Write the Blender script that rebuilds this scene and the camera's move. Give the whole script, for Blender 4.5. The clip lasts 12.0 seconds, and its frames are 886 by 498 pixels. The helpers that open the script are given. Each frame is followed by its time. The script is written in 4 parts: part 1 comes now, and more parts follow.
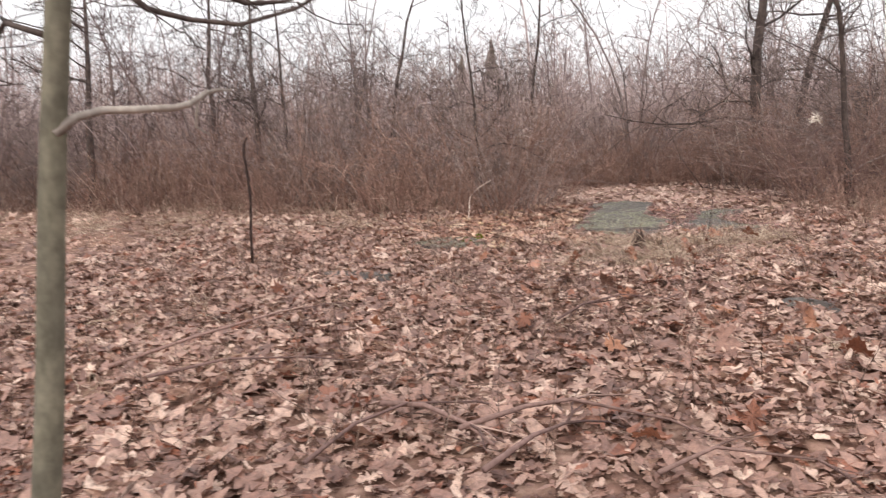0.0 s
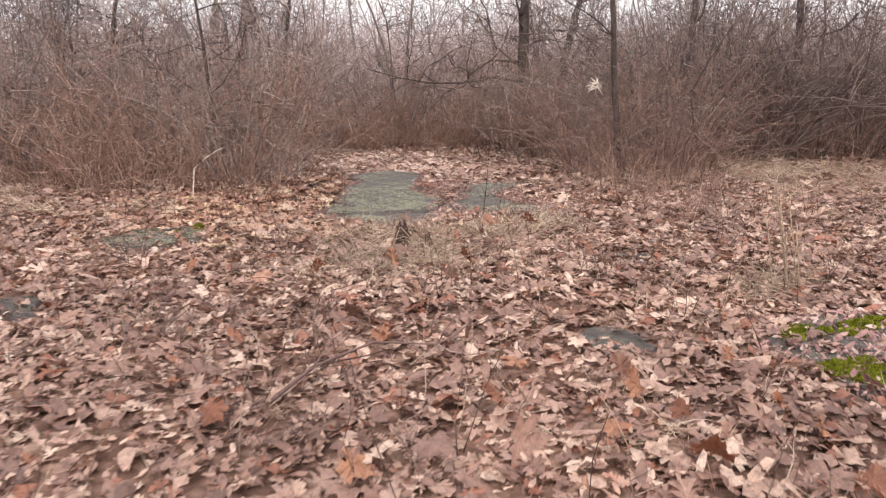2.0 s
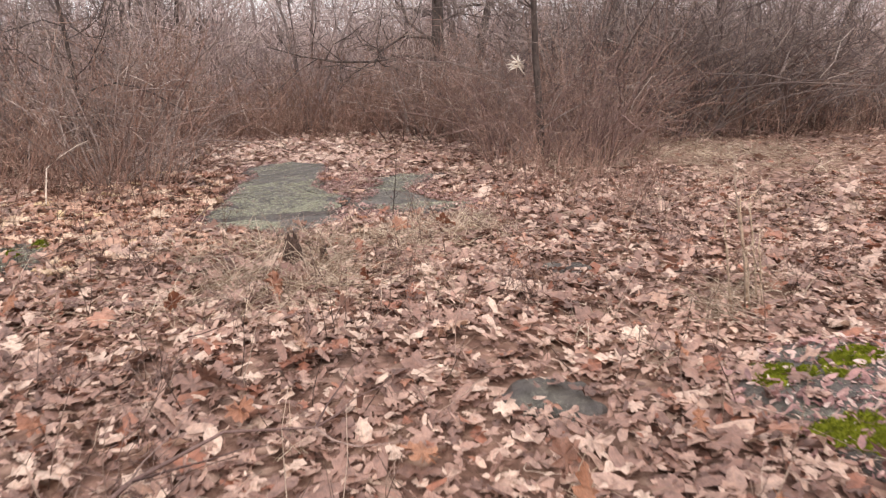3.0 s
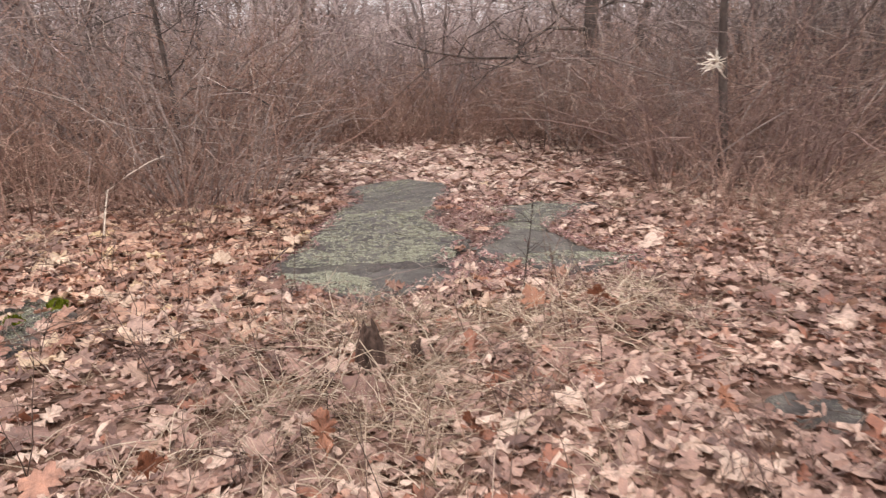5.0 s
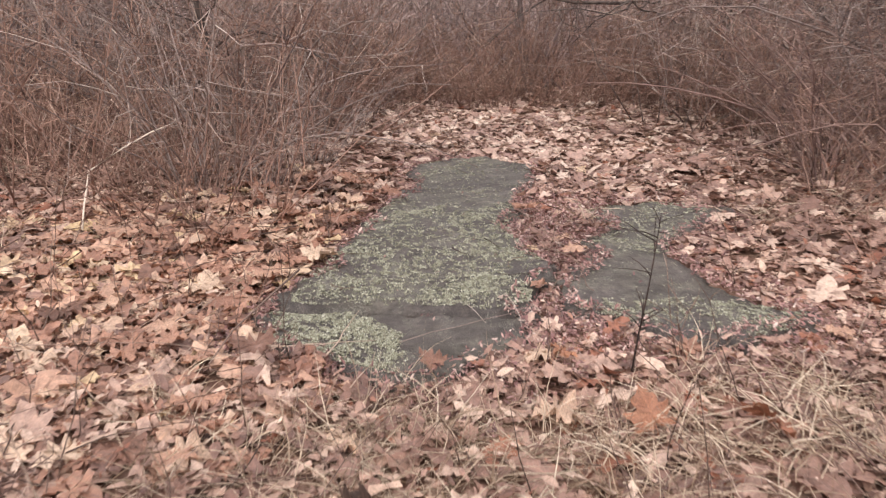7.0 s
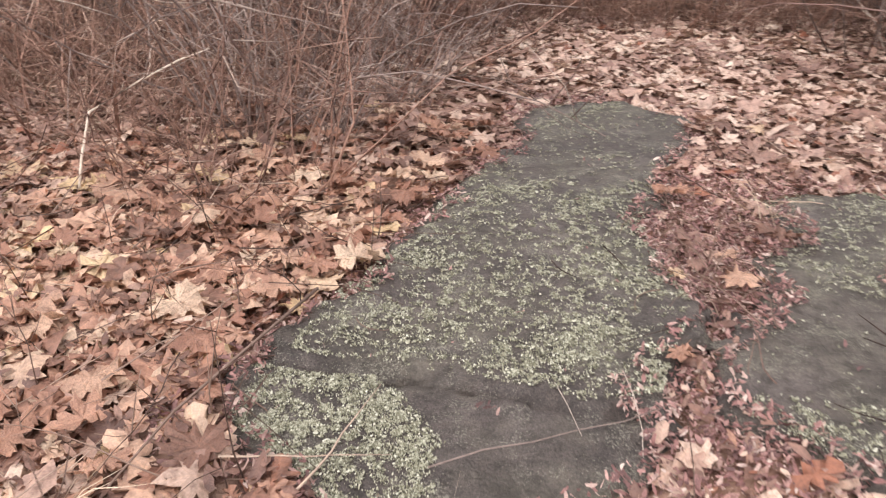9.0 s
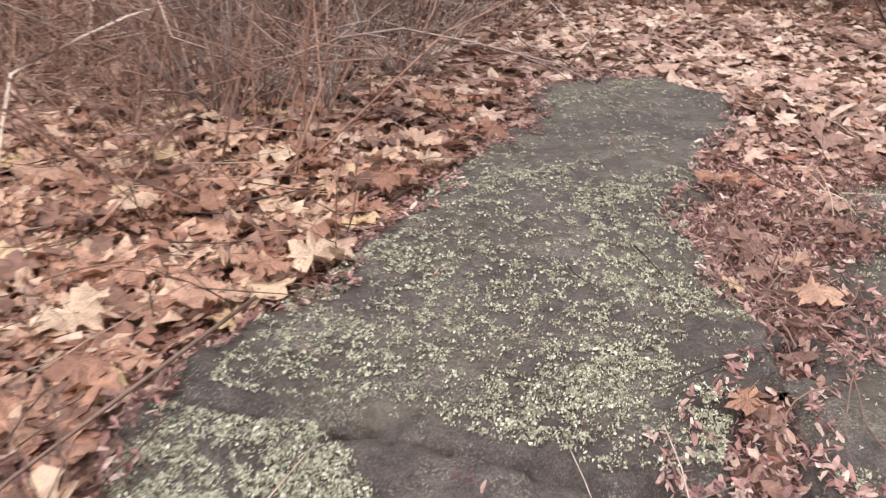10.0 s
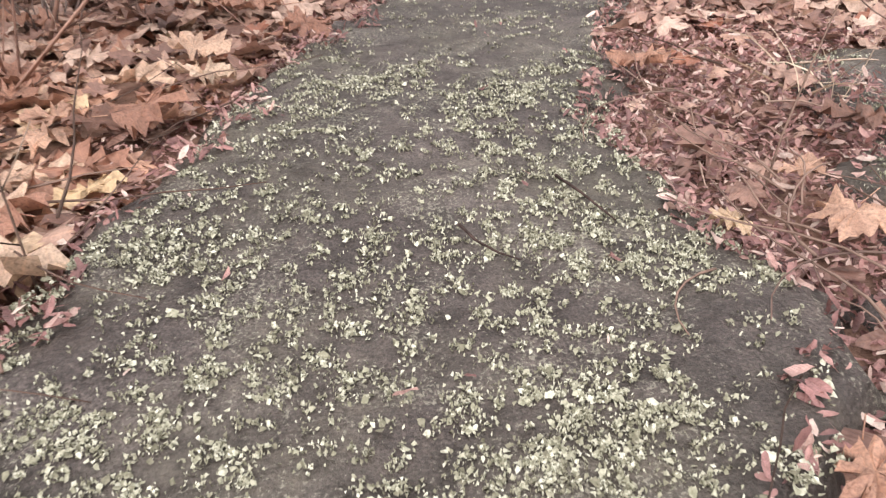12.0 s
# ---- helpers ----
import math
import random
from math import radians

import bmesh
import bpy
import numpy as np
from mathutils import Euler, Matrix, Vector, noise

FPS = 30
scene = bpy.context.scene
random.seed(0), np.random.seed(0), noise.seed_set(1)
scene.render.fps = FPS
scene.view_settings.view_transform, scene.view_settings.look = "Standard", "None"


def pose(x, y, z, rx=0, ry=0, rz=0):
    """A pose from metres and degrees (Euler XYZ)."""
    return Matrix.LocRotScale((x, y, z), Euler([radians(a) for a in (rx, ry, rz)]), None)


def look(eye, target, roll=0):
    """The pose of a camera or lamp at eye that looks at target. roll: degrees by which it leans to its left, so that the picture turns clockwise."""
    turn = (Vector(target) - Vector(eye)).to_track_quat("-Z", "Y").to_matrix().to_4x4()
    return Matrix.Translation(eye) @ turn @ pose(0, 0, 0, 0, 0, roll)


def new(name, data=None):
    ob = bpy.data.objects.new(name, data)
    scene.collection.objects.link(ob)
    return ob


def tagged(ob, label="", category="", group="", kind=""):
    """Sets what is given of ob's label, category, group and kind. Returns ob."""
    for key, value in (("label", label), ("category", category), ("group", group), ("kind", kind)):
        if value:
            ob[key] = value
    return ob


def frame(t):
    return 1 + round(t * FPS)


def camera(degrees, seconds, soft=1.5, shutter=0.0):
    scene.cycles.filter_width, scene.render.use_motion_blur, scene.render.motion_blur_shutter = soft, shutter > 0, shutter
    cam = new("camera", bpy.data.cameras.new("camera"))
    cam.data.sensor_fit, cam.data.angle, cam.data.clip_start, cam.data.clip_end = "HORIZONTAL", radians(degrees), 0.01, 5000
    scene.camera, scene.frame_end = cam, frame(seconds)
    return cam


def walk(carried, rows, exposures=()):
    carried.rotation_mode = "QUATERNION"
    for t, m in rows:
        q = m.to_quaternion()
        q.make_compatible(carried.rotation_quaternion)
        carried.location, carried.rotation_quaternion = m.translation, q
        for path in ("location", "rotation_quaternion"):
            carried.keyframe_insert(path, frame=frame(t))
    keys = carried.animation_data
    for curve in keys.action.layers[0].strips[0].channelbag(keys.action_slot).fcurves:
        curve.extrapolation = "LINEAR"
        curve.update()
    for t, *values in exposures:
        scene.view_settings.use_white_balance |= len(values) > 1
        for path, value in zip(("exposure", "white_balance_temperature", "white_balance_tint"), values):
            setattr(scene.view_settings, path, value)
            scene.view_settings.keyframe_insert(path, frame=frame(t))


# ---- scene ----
cam = camera(63.6, 12.0, soft=1.25, shutter=0.35)
METRES, EYE, TILT, LEAN, TURN = 9.0, 1.26, -9.45, 2.1, 0.0
ROWS = [
    (0.0, 0.0, 0.0, 0.0, -0.0, 0.0, 0.0),
    (0.5, 0.0097, 0.0372, 0.006, -5.32, -1.89, -1.13),
    (1.0, 0.0074, 0.0985, 0.0129, -15.09, -1.62, -0.65),
    (1.5, 0.024, 0.144, 0.0197, -18.64, -3.6, 1.35),
    (2.0, 0.0593, 0.1878, 0.0387, -17.96, -3.87, 0.75),
    (2.5, 0.0868, 0.234, 0.0433, -23.13, -5.14, 0.05),
    (3.0, 0.1105, 0.2801, 0.0568, -24.04, -5.71, 2.21),
    (5.0, 0.1785, 0.4594, 0.0907, -13.07, -5.88, 0.69),
    (5.5, 0.1905, 0.4951, 0.1, -8.16, -6.87, 0.0),
    (6.0, 0.191, 0.5422, 0.1058, -7.53, -8.27, -1.51),
    (6.5, 0.1987, 0.5752, 0.1112, -7.91, -9.86, -1.78),
    (7.0, 0.2234, 0.6184, 0.1201, -5.55, -10.29, -1.51),
    (9.0, 0.2497, 0.7611, 0.1349, 5.68, -17.81, -3.21),
    (9.5, 0.2592, 0.7895, 0.1283, 11.0, -17.81, -4.63),
    (10.0, 0.2558, 0.8247, 0.1172, 7.51, -18.45, -3.6),
    (10.5, 0.2529, 0.8585, 0.1035, 0.29, -16.54, -0.81),
    (11.0, 0.254, 0.8851, 0.0929, -3.18, -16.21, -1.03),
    (11.5, 0.2568, 0.9045, 0.0913, -4.04, -19.97, -0.42),
    (12.0, 0.2551, 0.9199, 0.0926, -6.32, -23.83, -0.34),
]
walk(cam, [(t, pose(0, 0, EYE, TILT, LEAN, TURN) @ pose(METRES * x, METRES * y, METRES * z, 90 + pitch, roll, yaw)) for t, x, y, z, yaw, pitch, roll in ROWS],
     [(0.0, 0.12), (0.5, 0.14), (1.5, 0.22), (2.5, 0.28), (7.0, 0.28), (9.0, 0.36), (10.5, 0.44), (12.0, 0.52)])

# ---- world and light ----
world = bpy.data.worlds.new("overcast_sky")
scene.world = world
world.use_nodes = True
wn, wl = world.node_tree.nodes, world.node_tree.links
wn.clear()
sky = wn.new("ShaderNodeTexSky")
sky.sky_type, sky.sun_disc = "NISHITA", False
sky.sun_elevation, sky.sun_rotation = radians(43), radians(207)
sky.air_density, sky.dust_density, sky.ozone_density = 1.0, 5.0, 1.0
pale = wn.new("ShaderNodeHueSaturation")
pale.inputs["Saturation"].default_value = 0.22
veil = wn.new("ShaderNodeMixRGB")
veil.inputs[0].default_value = 0.85
height = wn.new("ShaderNodeSeparateXYZ")
wl.new(wn.new("ShaderNodeTexCoord").outputs["Generated"], height.inputs[0])
cloud = wn.new("ShaderNodeValToRGB")
cloud.color_ramp.elements[0].position, cloud.color_ramp.elements[0].color = 0.0, (0.44, 0.435, 0.445, 1)
cloud.color_ramp.elements[1].position, cloud.color_ramp.elements[1].color = 1.0, (1.0, 0.985, 1.0, 1)
wl.new(height.outputs["Z"], cloud.inputs[0])
bright = wn.new("ShaderNodeMixRGB")
bright.blend_type = "MULTIPLY"
bright.inputs[0].default_value = 1.0
bright.inputs[2].default_value = (21, 21, 21, 1)
wl.new(cloud.outputs[0], bright.inputs[1])
wl.new(bright.outputs[0], veil.inputs[2])
back = wn.new("ShaderNodeBackground")
back.inputs["Strength"].default_value = 0.115
wout = wn.new("ShaderNodeOutputWorld")
wl.new(sky.outputs[0], pale.inputs["Color"])
wl.new(pale.outputs[0], veil.inputs[1])
wl.new(veil.outputs[0], back.inputs[0])
wl.new(back.outputs[0], wout.inputs[0])

sun = new("sun", bpy.data.lights.new("sun", "SUN"))
sun.data.energy, sun.data.angle, sun.data.color = 1.4, radians(30), (1.0, 0.95, 0.9)
sun.matrix_world = look((-8, -16, 17), (0, 0, 0))


# ---- materials ----
class Nodes:
    """A small builder for node materials."""

    def __init__(self, name, rough=0.85, spec=0.2):
        self.mat = bpy.data.materials.new(name)
        self.mat.use_nodes = True
        self.tree = self.mat.node_tree
        self.bsdf = self.tree.nodes["Principled BSDF"]
        self.bsdf.inputs["Roughness"].default_value = rough
        self.bsdf.inputs["Specular IOR Level"].default_value = spec
        self.place = self.node("ShaderNodeTexCoord").outputs["Object"]

    def node(self, kind):
        return self.tree.nodes.new(kind)

    def link(self, a, b):
        self.tree.links.new(a, b)

    def grain(self, scale, detail=4.0, stretch=None, rough=0.6):
        n = self.node("ShaderNodeTexNoise")
        n.inputs["Scale"].default_value, n.inputs["Detail"].default_value = scale, detail
        n.inputs["Roughness"].default_value = rough
        at = self.place
        if stretch:
            m = self.node("ShaderNodeMapping")
            m.inputs["Scale"].default_value = stretch
            self.link(at, m.inputs[0])
            at = m.outputs[0]
        self.link(at, n.inputs["Vector"])
        return n.outputs["Fac"]

    def cells(self, scale):
        n = self.node("ShaderNodeTexVoronoi")
        n.inputs["Scale"].default_value = scale
        self.link(self.place, n.inputs["Vector"])
        return n.outputs["Distance"], n.outputs["Color"]

    def ramp(self, fac, stops, hard=False):
        r = self.node("ShaderNodeValToRGB")
        r.color_ramp.interpolation = "CONSTANT" if hard else "LINEAR"
        e = r.color_ramp.elements
        while len(e) < len(stops):
            e.new(0.5)
        for slot, (p, c) in zip(e, stops):
            slot.position, slot.color = p, (*c, 1)
        self.link(fac, r.inputs[0])
        return r.outputs[0]

    def mix(self, fac, a, b, kind="MIX"):
        m = self.node("ShaderNodeMixRGB")
        m.blend_type = kind
        for slot, v in zip(m.inputs, (fac, a, b)):
            if isinstance(v, (int, float)):
                slot.default_value = v
            elif isinstance(v, tuple):
                slot.default_value = (*v, 1)
            else:
                self.link(v, slot)
        return m.outputs[0]

    def chance(self, whole):
        """A random value for each loose piece, or for each object."""
        if whole:
            return self.node("ShaderNodeObjectInfo").outputs["Random"]
        return self.node("ShaderNodeNewGeometry").outputs["Random Per Island"]

    def bump(self, height, strength, distance=0.01):
        b = self.node("ShaderNodeBump")
        b.inputs["Strength"].default_value, b.inputs["Distance"].default_value = strength, distance
        self.link(height, b.inputs["Height"])
        self.link(b.outputs[0], self.bsdf.inputs["Normal"])

    def done(self, colour):
        self.link(colour, self.bsdf.inputs["Base Color"])
        return self.mat


def leaf_material(name, stops, whole=False):
    n = Nodes(name, 0.5, 0.5)
    tint = n.ramp(n.chance(whole), stops)
    blotch = n.ramp(n.grain(30, 4), [(0.32, (0.55, 0.51, 0.49)), (0.48, (0.92, 0.91, 0.9)), (0.7, (1.2, 1.18, 1.14))])
    fine = n.ramp(n.grain(170, 3), [(0.3, (0.78, 0.76, 0.74)), (0.6, (1.03, 1.03, 1.03))])
    u, v = (n.node("ShaderNodeAttribute") for _ in range(2))
    u.attribute_name, v.attribute_name = "across", "along"

    def calc(kind, a, b):
        m = n.node("ShaderNodeMath")
        m.operation = kind
        for slot, q in zip(m.inputs, (a, b)):
            if isinstance(q, (int, float)):
                slot.default_value = q
            elif q is not None:
                n.link(q, slot)
        return m.outputs[0]

    side = calc("ABSOLUTE", u.outputs["Fac"], None)
    rib = calc("LESS_THAN", side, 0.014)
    herring = calc("SINE", calc("MULTIPLY", calc("SUBTRACT", v.outputs["Fac"], calc("MULTIPLY", side, 0.8)), 52.0), None)
    vein = calc("MAXIMUM", rib, calc("GREATER_THAN", herring, 0.955))
    wide = n.ramp(n.grain(0.9, 3), [(0.36, (0.80, 0.75, 0.74)), (0.5, (1, 1, 1)), (0.64, (1.14, 1.13, 1.12))])
    colour = n.mix(1.0, n.mix(1.0, n.mix(1.0, tint, wide, "MULTIPLY"), blotch, "MULTIPLY"), fine, "MULTIPLY")
    colour = n.mix(calc("MULTIPLY", vein, 0.45), colour, n.mix(1.0, colour, (1.35, 1.3, 1.2), "MULTIPLY"))
    n.bump(calc("ADD", n.grain(60, 4), calc("MULTIPLY", herring, 0.10)), 0.45, 0.006)
    glow, both = n.node("ShaderNodeBsdfTranslucent"), n.node("ShaderNodeMixShader")
    n.link(n.mix(1.0, colour, (1.05, 1.0, 0.92), "MULTIPLY"), glow.inputs[0])
    both.inputs[0].default_value = 0.22
    n.link(n.bsdf.outputs[0], both.inputs[1])
    n.link(glow.outputs[0], both.inputs[2])
    n.link(both.outputs[0], n.tree.nodes["Material Output"].inputs[0])
    return n.done(colour)


def bark_material(name, dark, light, scale=30, stretch=(1, 1, 0.15)):
    n = Nodes(name, 0.9, 0.15)
    long = n.grain(scale, 5, stretch)
    c = n.ramp(long, [(0.3, dark), (0.7, light)])
    spots = n.ramp(n.grain(scale * 0.25, 4), [(0.42, (0.7, 0.7, 0.7)), (0.62, (1.15, 1.15, 1.12))])
    n.bump(long, 0.5, 0.006)
    return n.done(n.mix(1.0, c, spots, "MULTIPLY"))


def twig_material(name, stops):
    n = Nodes(name, 0.85, 0.15)
    c = n.ramp(n.chance(False), stops)
    g = n.ramp(n.grain(40, 3), [(0.3, (0.7, 0.7, 0.7)), (0.7, (1.15, 1.15, 1.15))])
    own = n.ramp(n.chance(True), [(0.0, (0.74, 0.72, 0.74)), (0.4, (1.0, 0.99, 0.98)), (1.0, (1.2, 1.17, 1.14))])
    wide = n.ramp(n.grain(0.7, 3), [(0.36, (0.76, 0.75, 0.75)), (0.62, (1.2, 1.2, 1.2))])
    return n.done(n.mix(1.0, n.mix(1.0, n.mix(1.0, c, g, "MULTIPLY"), own, "MULTIPLY"), wide, "MULTIPLY"))


TAN = [(0.0, (0.16, 0.088, 0.072)), (0.2, (0.25, 0.14, 0.112)), (0.45, (0.345, 0.205, 0.163)),
       (0.7, (0.46, 0.305, 0.248)), (0.9, (0.64, 0.475, 0.39)), (0.95, (0.31, 0.13, 0.082)), (1.0, (0.26, 0.10, 0.062))]
ORANGE = [(0.0, (0.18, 0.095, 0.072)), (0.2, (0.32, 0.162, 0.115)), (0.45, (0.45, 0.248, 0.177)),
          (0.7, (0.55, 0.35, 0.26)), (0.9, (0.66, 0.49, 0.375)), (1.0, (0.60, 0.43, 0.26))]
WINE = [(0.0, (0.12, 0.062, 0.062)), (0.35, (0.29, 0.145, 0.140)), (0.7, (0.43, 0.250, 0.232)), (0.9, (0.54, 0.40, 0.36)), (1.0, (0.68, 0.56, 0.51))]
mat_litter = leaf_material("dry_leaf_tan", TAN)
# leaf tones raised to pale pink: grazing sky sheen put into the colour
SHEEN = [(0.0, (0.25, 0.145, 0.122)), (0.3, (0.42, 0.27, 0.225)), (0.65, (0.58, 0.42, 0.352)), (1.0, (0.72, 0.575, 0.49))]
mat_sheenlitter = leaf_material("dry_leaf_pale", SHEEN)
mat_orange = leaf_material("dry_leaf_orange", ORANGE)
mat_wine = leaf_material("dry_leaf_wine", WINE)
mat_leaf_single = leaf_material("dry_leaf_single", ORANGE, True)

n = Nodes("forest_floor", 0.95, 0.1)
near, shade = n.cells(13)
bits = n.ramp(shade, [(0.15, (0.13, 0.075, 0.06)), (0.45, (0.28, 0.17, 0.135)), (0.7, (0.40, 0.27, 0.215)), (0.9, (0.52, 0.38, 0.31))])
# painted shade in the gaps: each leaf bit darkens towards its rim
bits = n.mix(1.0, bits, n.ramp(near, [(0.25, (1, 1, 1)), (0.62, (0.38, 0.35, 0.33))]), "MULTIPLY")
base = n.ramp(n.grain(14, 5), [(0.3, (0.10, 0.058, 0.048)), (0.5, (0.24, 0.145, 0.115)), (0.72, (0.42, 0.29, 0.23))])
wide = n.ramp(n.grain(0.9, 3), [(0.35, (0.75, 0.72, 0.72)), (0.65, (1.1, 1.05, 1.0))])
n.bump(n.grain(20, 5), 0.9, 0.03)
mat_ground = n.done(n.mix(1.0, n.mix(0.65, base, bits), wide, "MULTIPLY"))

n = Nodes("lichened_rock", 0.56, 0.35)
stone = n.ramp(n.grain(3.5, 6), [(0.3, (0.038, 0.029, 0.026)), (0.55, (0.062, 0.048, 0.044)), (0.75, (0.112, 0.090, 0.083))])
speck = n.ramp(n.grain(230, 4), [(0.32, (0.4, 0.4, 0.4)), (0.5, (0.95, 0.95, 0.95)), (0.68, (1.6, 1.6, 1.6))])
green = n.ramp(n.grain(2.3, 5), [(0.44, (0, 0, 0)), (0.66, (0.5, 0.5, 0.5))])
film_c = n.ramp(n.grain(80, 5), [(0.35, (0.06, 0.051, 0.038)), (0.7, (0.145, 0.127, 0.098))])
worn = n.ramp(n.grain(17, 6, None, 0.7), [(0.36, (0.55, 0.53, 0.5)), (0.5, (1, 1, 1)), (0.66, (1.35, 1.35, 1.3))])
rock = n.mix(1.0, n.mix(green, n.mix(1.0, stone, speck, "MULTIPLY"), film_c), worn, "MULTIPLY")
crust = n.ramp(n.mix(1.0, n.grain(150, 5, None, 0.75), n.ramp(n.grain(6, 4), [(0.35, (0.78, 0.78, 0.78)), (0.6, (1.08, 1.08, 1.08))]), "MULTIPLY"), [(0.56, (0, 0, 0)), (0.61, (0.6, 0.6, 0.6))])
rock = n.mix(crust, rock, (0.27, 0.25, 0.20))
n.bump(n.mix(0.5, n.grain(70, 6), n.grain(16, 5)), 1.0, 0.018)
mat_rock = n.done(rock)

n = Nodes("pale_lichen", 0.9, 0.1)
mat_lichen = n.done(n.mix(1.0, n.ramp(n.chance(False), [(0.0, (0.165, 0.150, 0.112)), (0.3, (0.26, 0.246, 0.182)), (0.7, (0.40, 0.383, 0.30)), (1.0, (0.59, 0.57, 0.48))]),
                         n.ramp(n.grain(160, 3), [(0.3, (0.6, 0.61, 0.56)), (0.65, (1.1, 1.1, 1.1))]), "MULTIPLY"))

n = Nodes("green_moss", 0.95, 0.1)
mc = n.ramp(n.grain(45, 5), [(0.3, (0.075, 0.08, 0.008)), (0.5, (0.19, 0.20, 0.016)), (0.72, (0.33, 0.33, 0.04))])
n.bump(n.grain(160, 4), 1.0, 0.01)
mat_moss = n.done(n.mix(1.0, mc, n.ramp(n.grain(9, 3), [(0.35, (0.55, 0.6, 0.5)), (0.6, (1, 1, 1))]), "MULTIPLY"))

mat_sapling = bark_material("smooth_sapling_bark", (0.12, 0.108, 0.08), (0.22, 0.198, 0.15), 22, (1, 1, 0.5))
mat_limb = bark_material("pale_limb_bark", (0.24, 0.20, 0.175), (0.42, 0.37, 0.33), 40)
mat_bark = bark_material("dark_tree_bark", (0.055, 0.04, 0.036), (0.13, 0.10, 0.09))
mat_darkstem = bark_material("dark_stem_bark", (0.028, 0.018, 0.016), (0.07, 0.045, 0.04), 60)
mat_stump = bark_material("rotten_stump_wood", (0.028, 0.017, 0.014), (0.105, 0.064, 0.050), 45)
mat_cone = bark_material("conifer_foliage", (0.13, 0.105, 0.085), (0.23, 0.19, 0.155), 8, (1, 1, 1))
mat_brush = twig_material("red_brown_brush", [(0.0, (0.13, 0.075, 0.06)), (0.5, (0.29, 0.172, 0.137)), (0.85, (0.44, 0.295, 0.232)), (1.0, (0.62, 0.48, 0.39))])
mat_vine = twig_material("grey_brown_brush", [(0.0, (0.12, 0.088, 0.08)), (0.5, (0.24, 0.18, 0.165)), (0.85, (0.39, 0.315, 0.28)), (1.0, (0.60, 0.51, 0.45))])
# far twigs lightened towards mauve: distance haze is painted into their colour
mat_farhaze = twig_material("far_wood_twigs", [(0.0, (0.25, 0.19, 0.185)), (0.5, (0.41, 0.32, 0.31)), (1.0, (0.56, 0.455, 0.435))])
mat_spider = twig_material("grey_tree_twigs", [(0.0, (0.13, 0.10, 0.096)), (0.5, (0.22, 0.172, 0.163)), (1.0, (0.33, 0.265, 0.25))])
mat_tall = twig_material("dark_grey_brush", [(0.0, (0.11, 0.08, 0.075)), (0.5, (0.21, 0.158, 0.147)), (0.85, (0.32, 0.25, 0.23)), (1.0, (0.46, 0.385, 0.345))])
mat_dark = twig_material("dark_shrub_cane", [(0.0, (0.08, 0.058, 0.054)), (0.5, (0.155, 0.117, 0.108)), (0.85, (0.27, 0.21, 0.19)), (1.0, (0.44, 0.37, 0.33))])
mat_straw = twig_material("dry_straw", [(0.0, (0.25, 0.165, 0.115)), (0.5, (0.44, 0.335, 0.25)), (1.0, (0.66, 0.55, 0.43))])
mat_twig = twig_material("fallen_twig_bark", [(0.0, (0.06, 0.04, 0.034)), (0.5, (0.15, 0.098, 0.08)), (0.8, (0.27, 0.19, 0.155)), (1.0, (0.46, 0.36, 0.29))])
mat_weed = twig_material("dead_weed_stem", [(0.0, (0.10, 0.062, 0.056)), (0.6, (0.21, 0.135, 0.118)), (1.0, (0.38, 0.27, 0.225))])
mat_pale = twig_material("bleached_stem", [(0.0, (0.55, 0.46, 0.38)), (1.0, (0.7, 0.6, 0.52))])
mat_seed = twig_material("pale_seed_fluff", [(0.0, (0.5, 0.42, 0.35)), (1.0, (0.75, 0.68, 0.6))])


# ---- geometry helpers ----
def mesh_of(name, verts, tris):
    """A mesh from arrays of corners and triangles."""
    verts, tris = np.asarray(verts, np.float32), np.asarray(tris, np.int32)
    me = bpy.data.meshes.new(name)
    me.vertices.add(len(verts))
    me.vertices.foreach_set("co", verts.ravel())
    me.loops.add(tris.size)
    me.loops.foreach_set("vertex_index", tris.ravel())
    me.polygons.add(len(tris))
    me.polygons.foreach_set("loop_start", np.arange(0, tris.size, 3, dtype=np.int32))
    me.update(calc_edges=True)
    me.validate()
    return me


def mesh_part(name, geo, material, parent=None, label=""):
    """Links a mesh, alone or as a part under a thing."""
    me = geo if isinstance(geo, bpy.types.Mesh) else geo.mesh(name)
    if not me.materials:
        me.materials.append(material)
    ob = new(name, me)
    if parent:
        ob.parent = parent
    return tagged(ob, label)


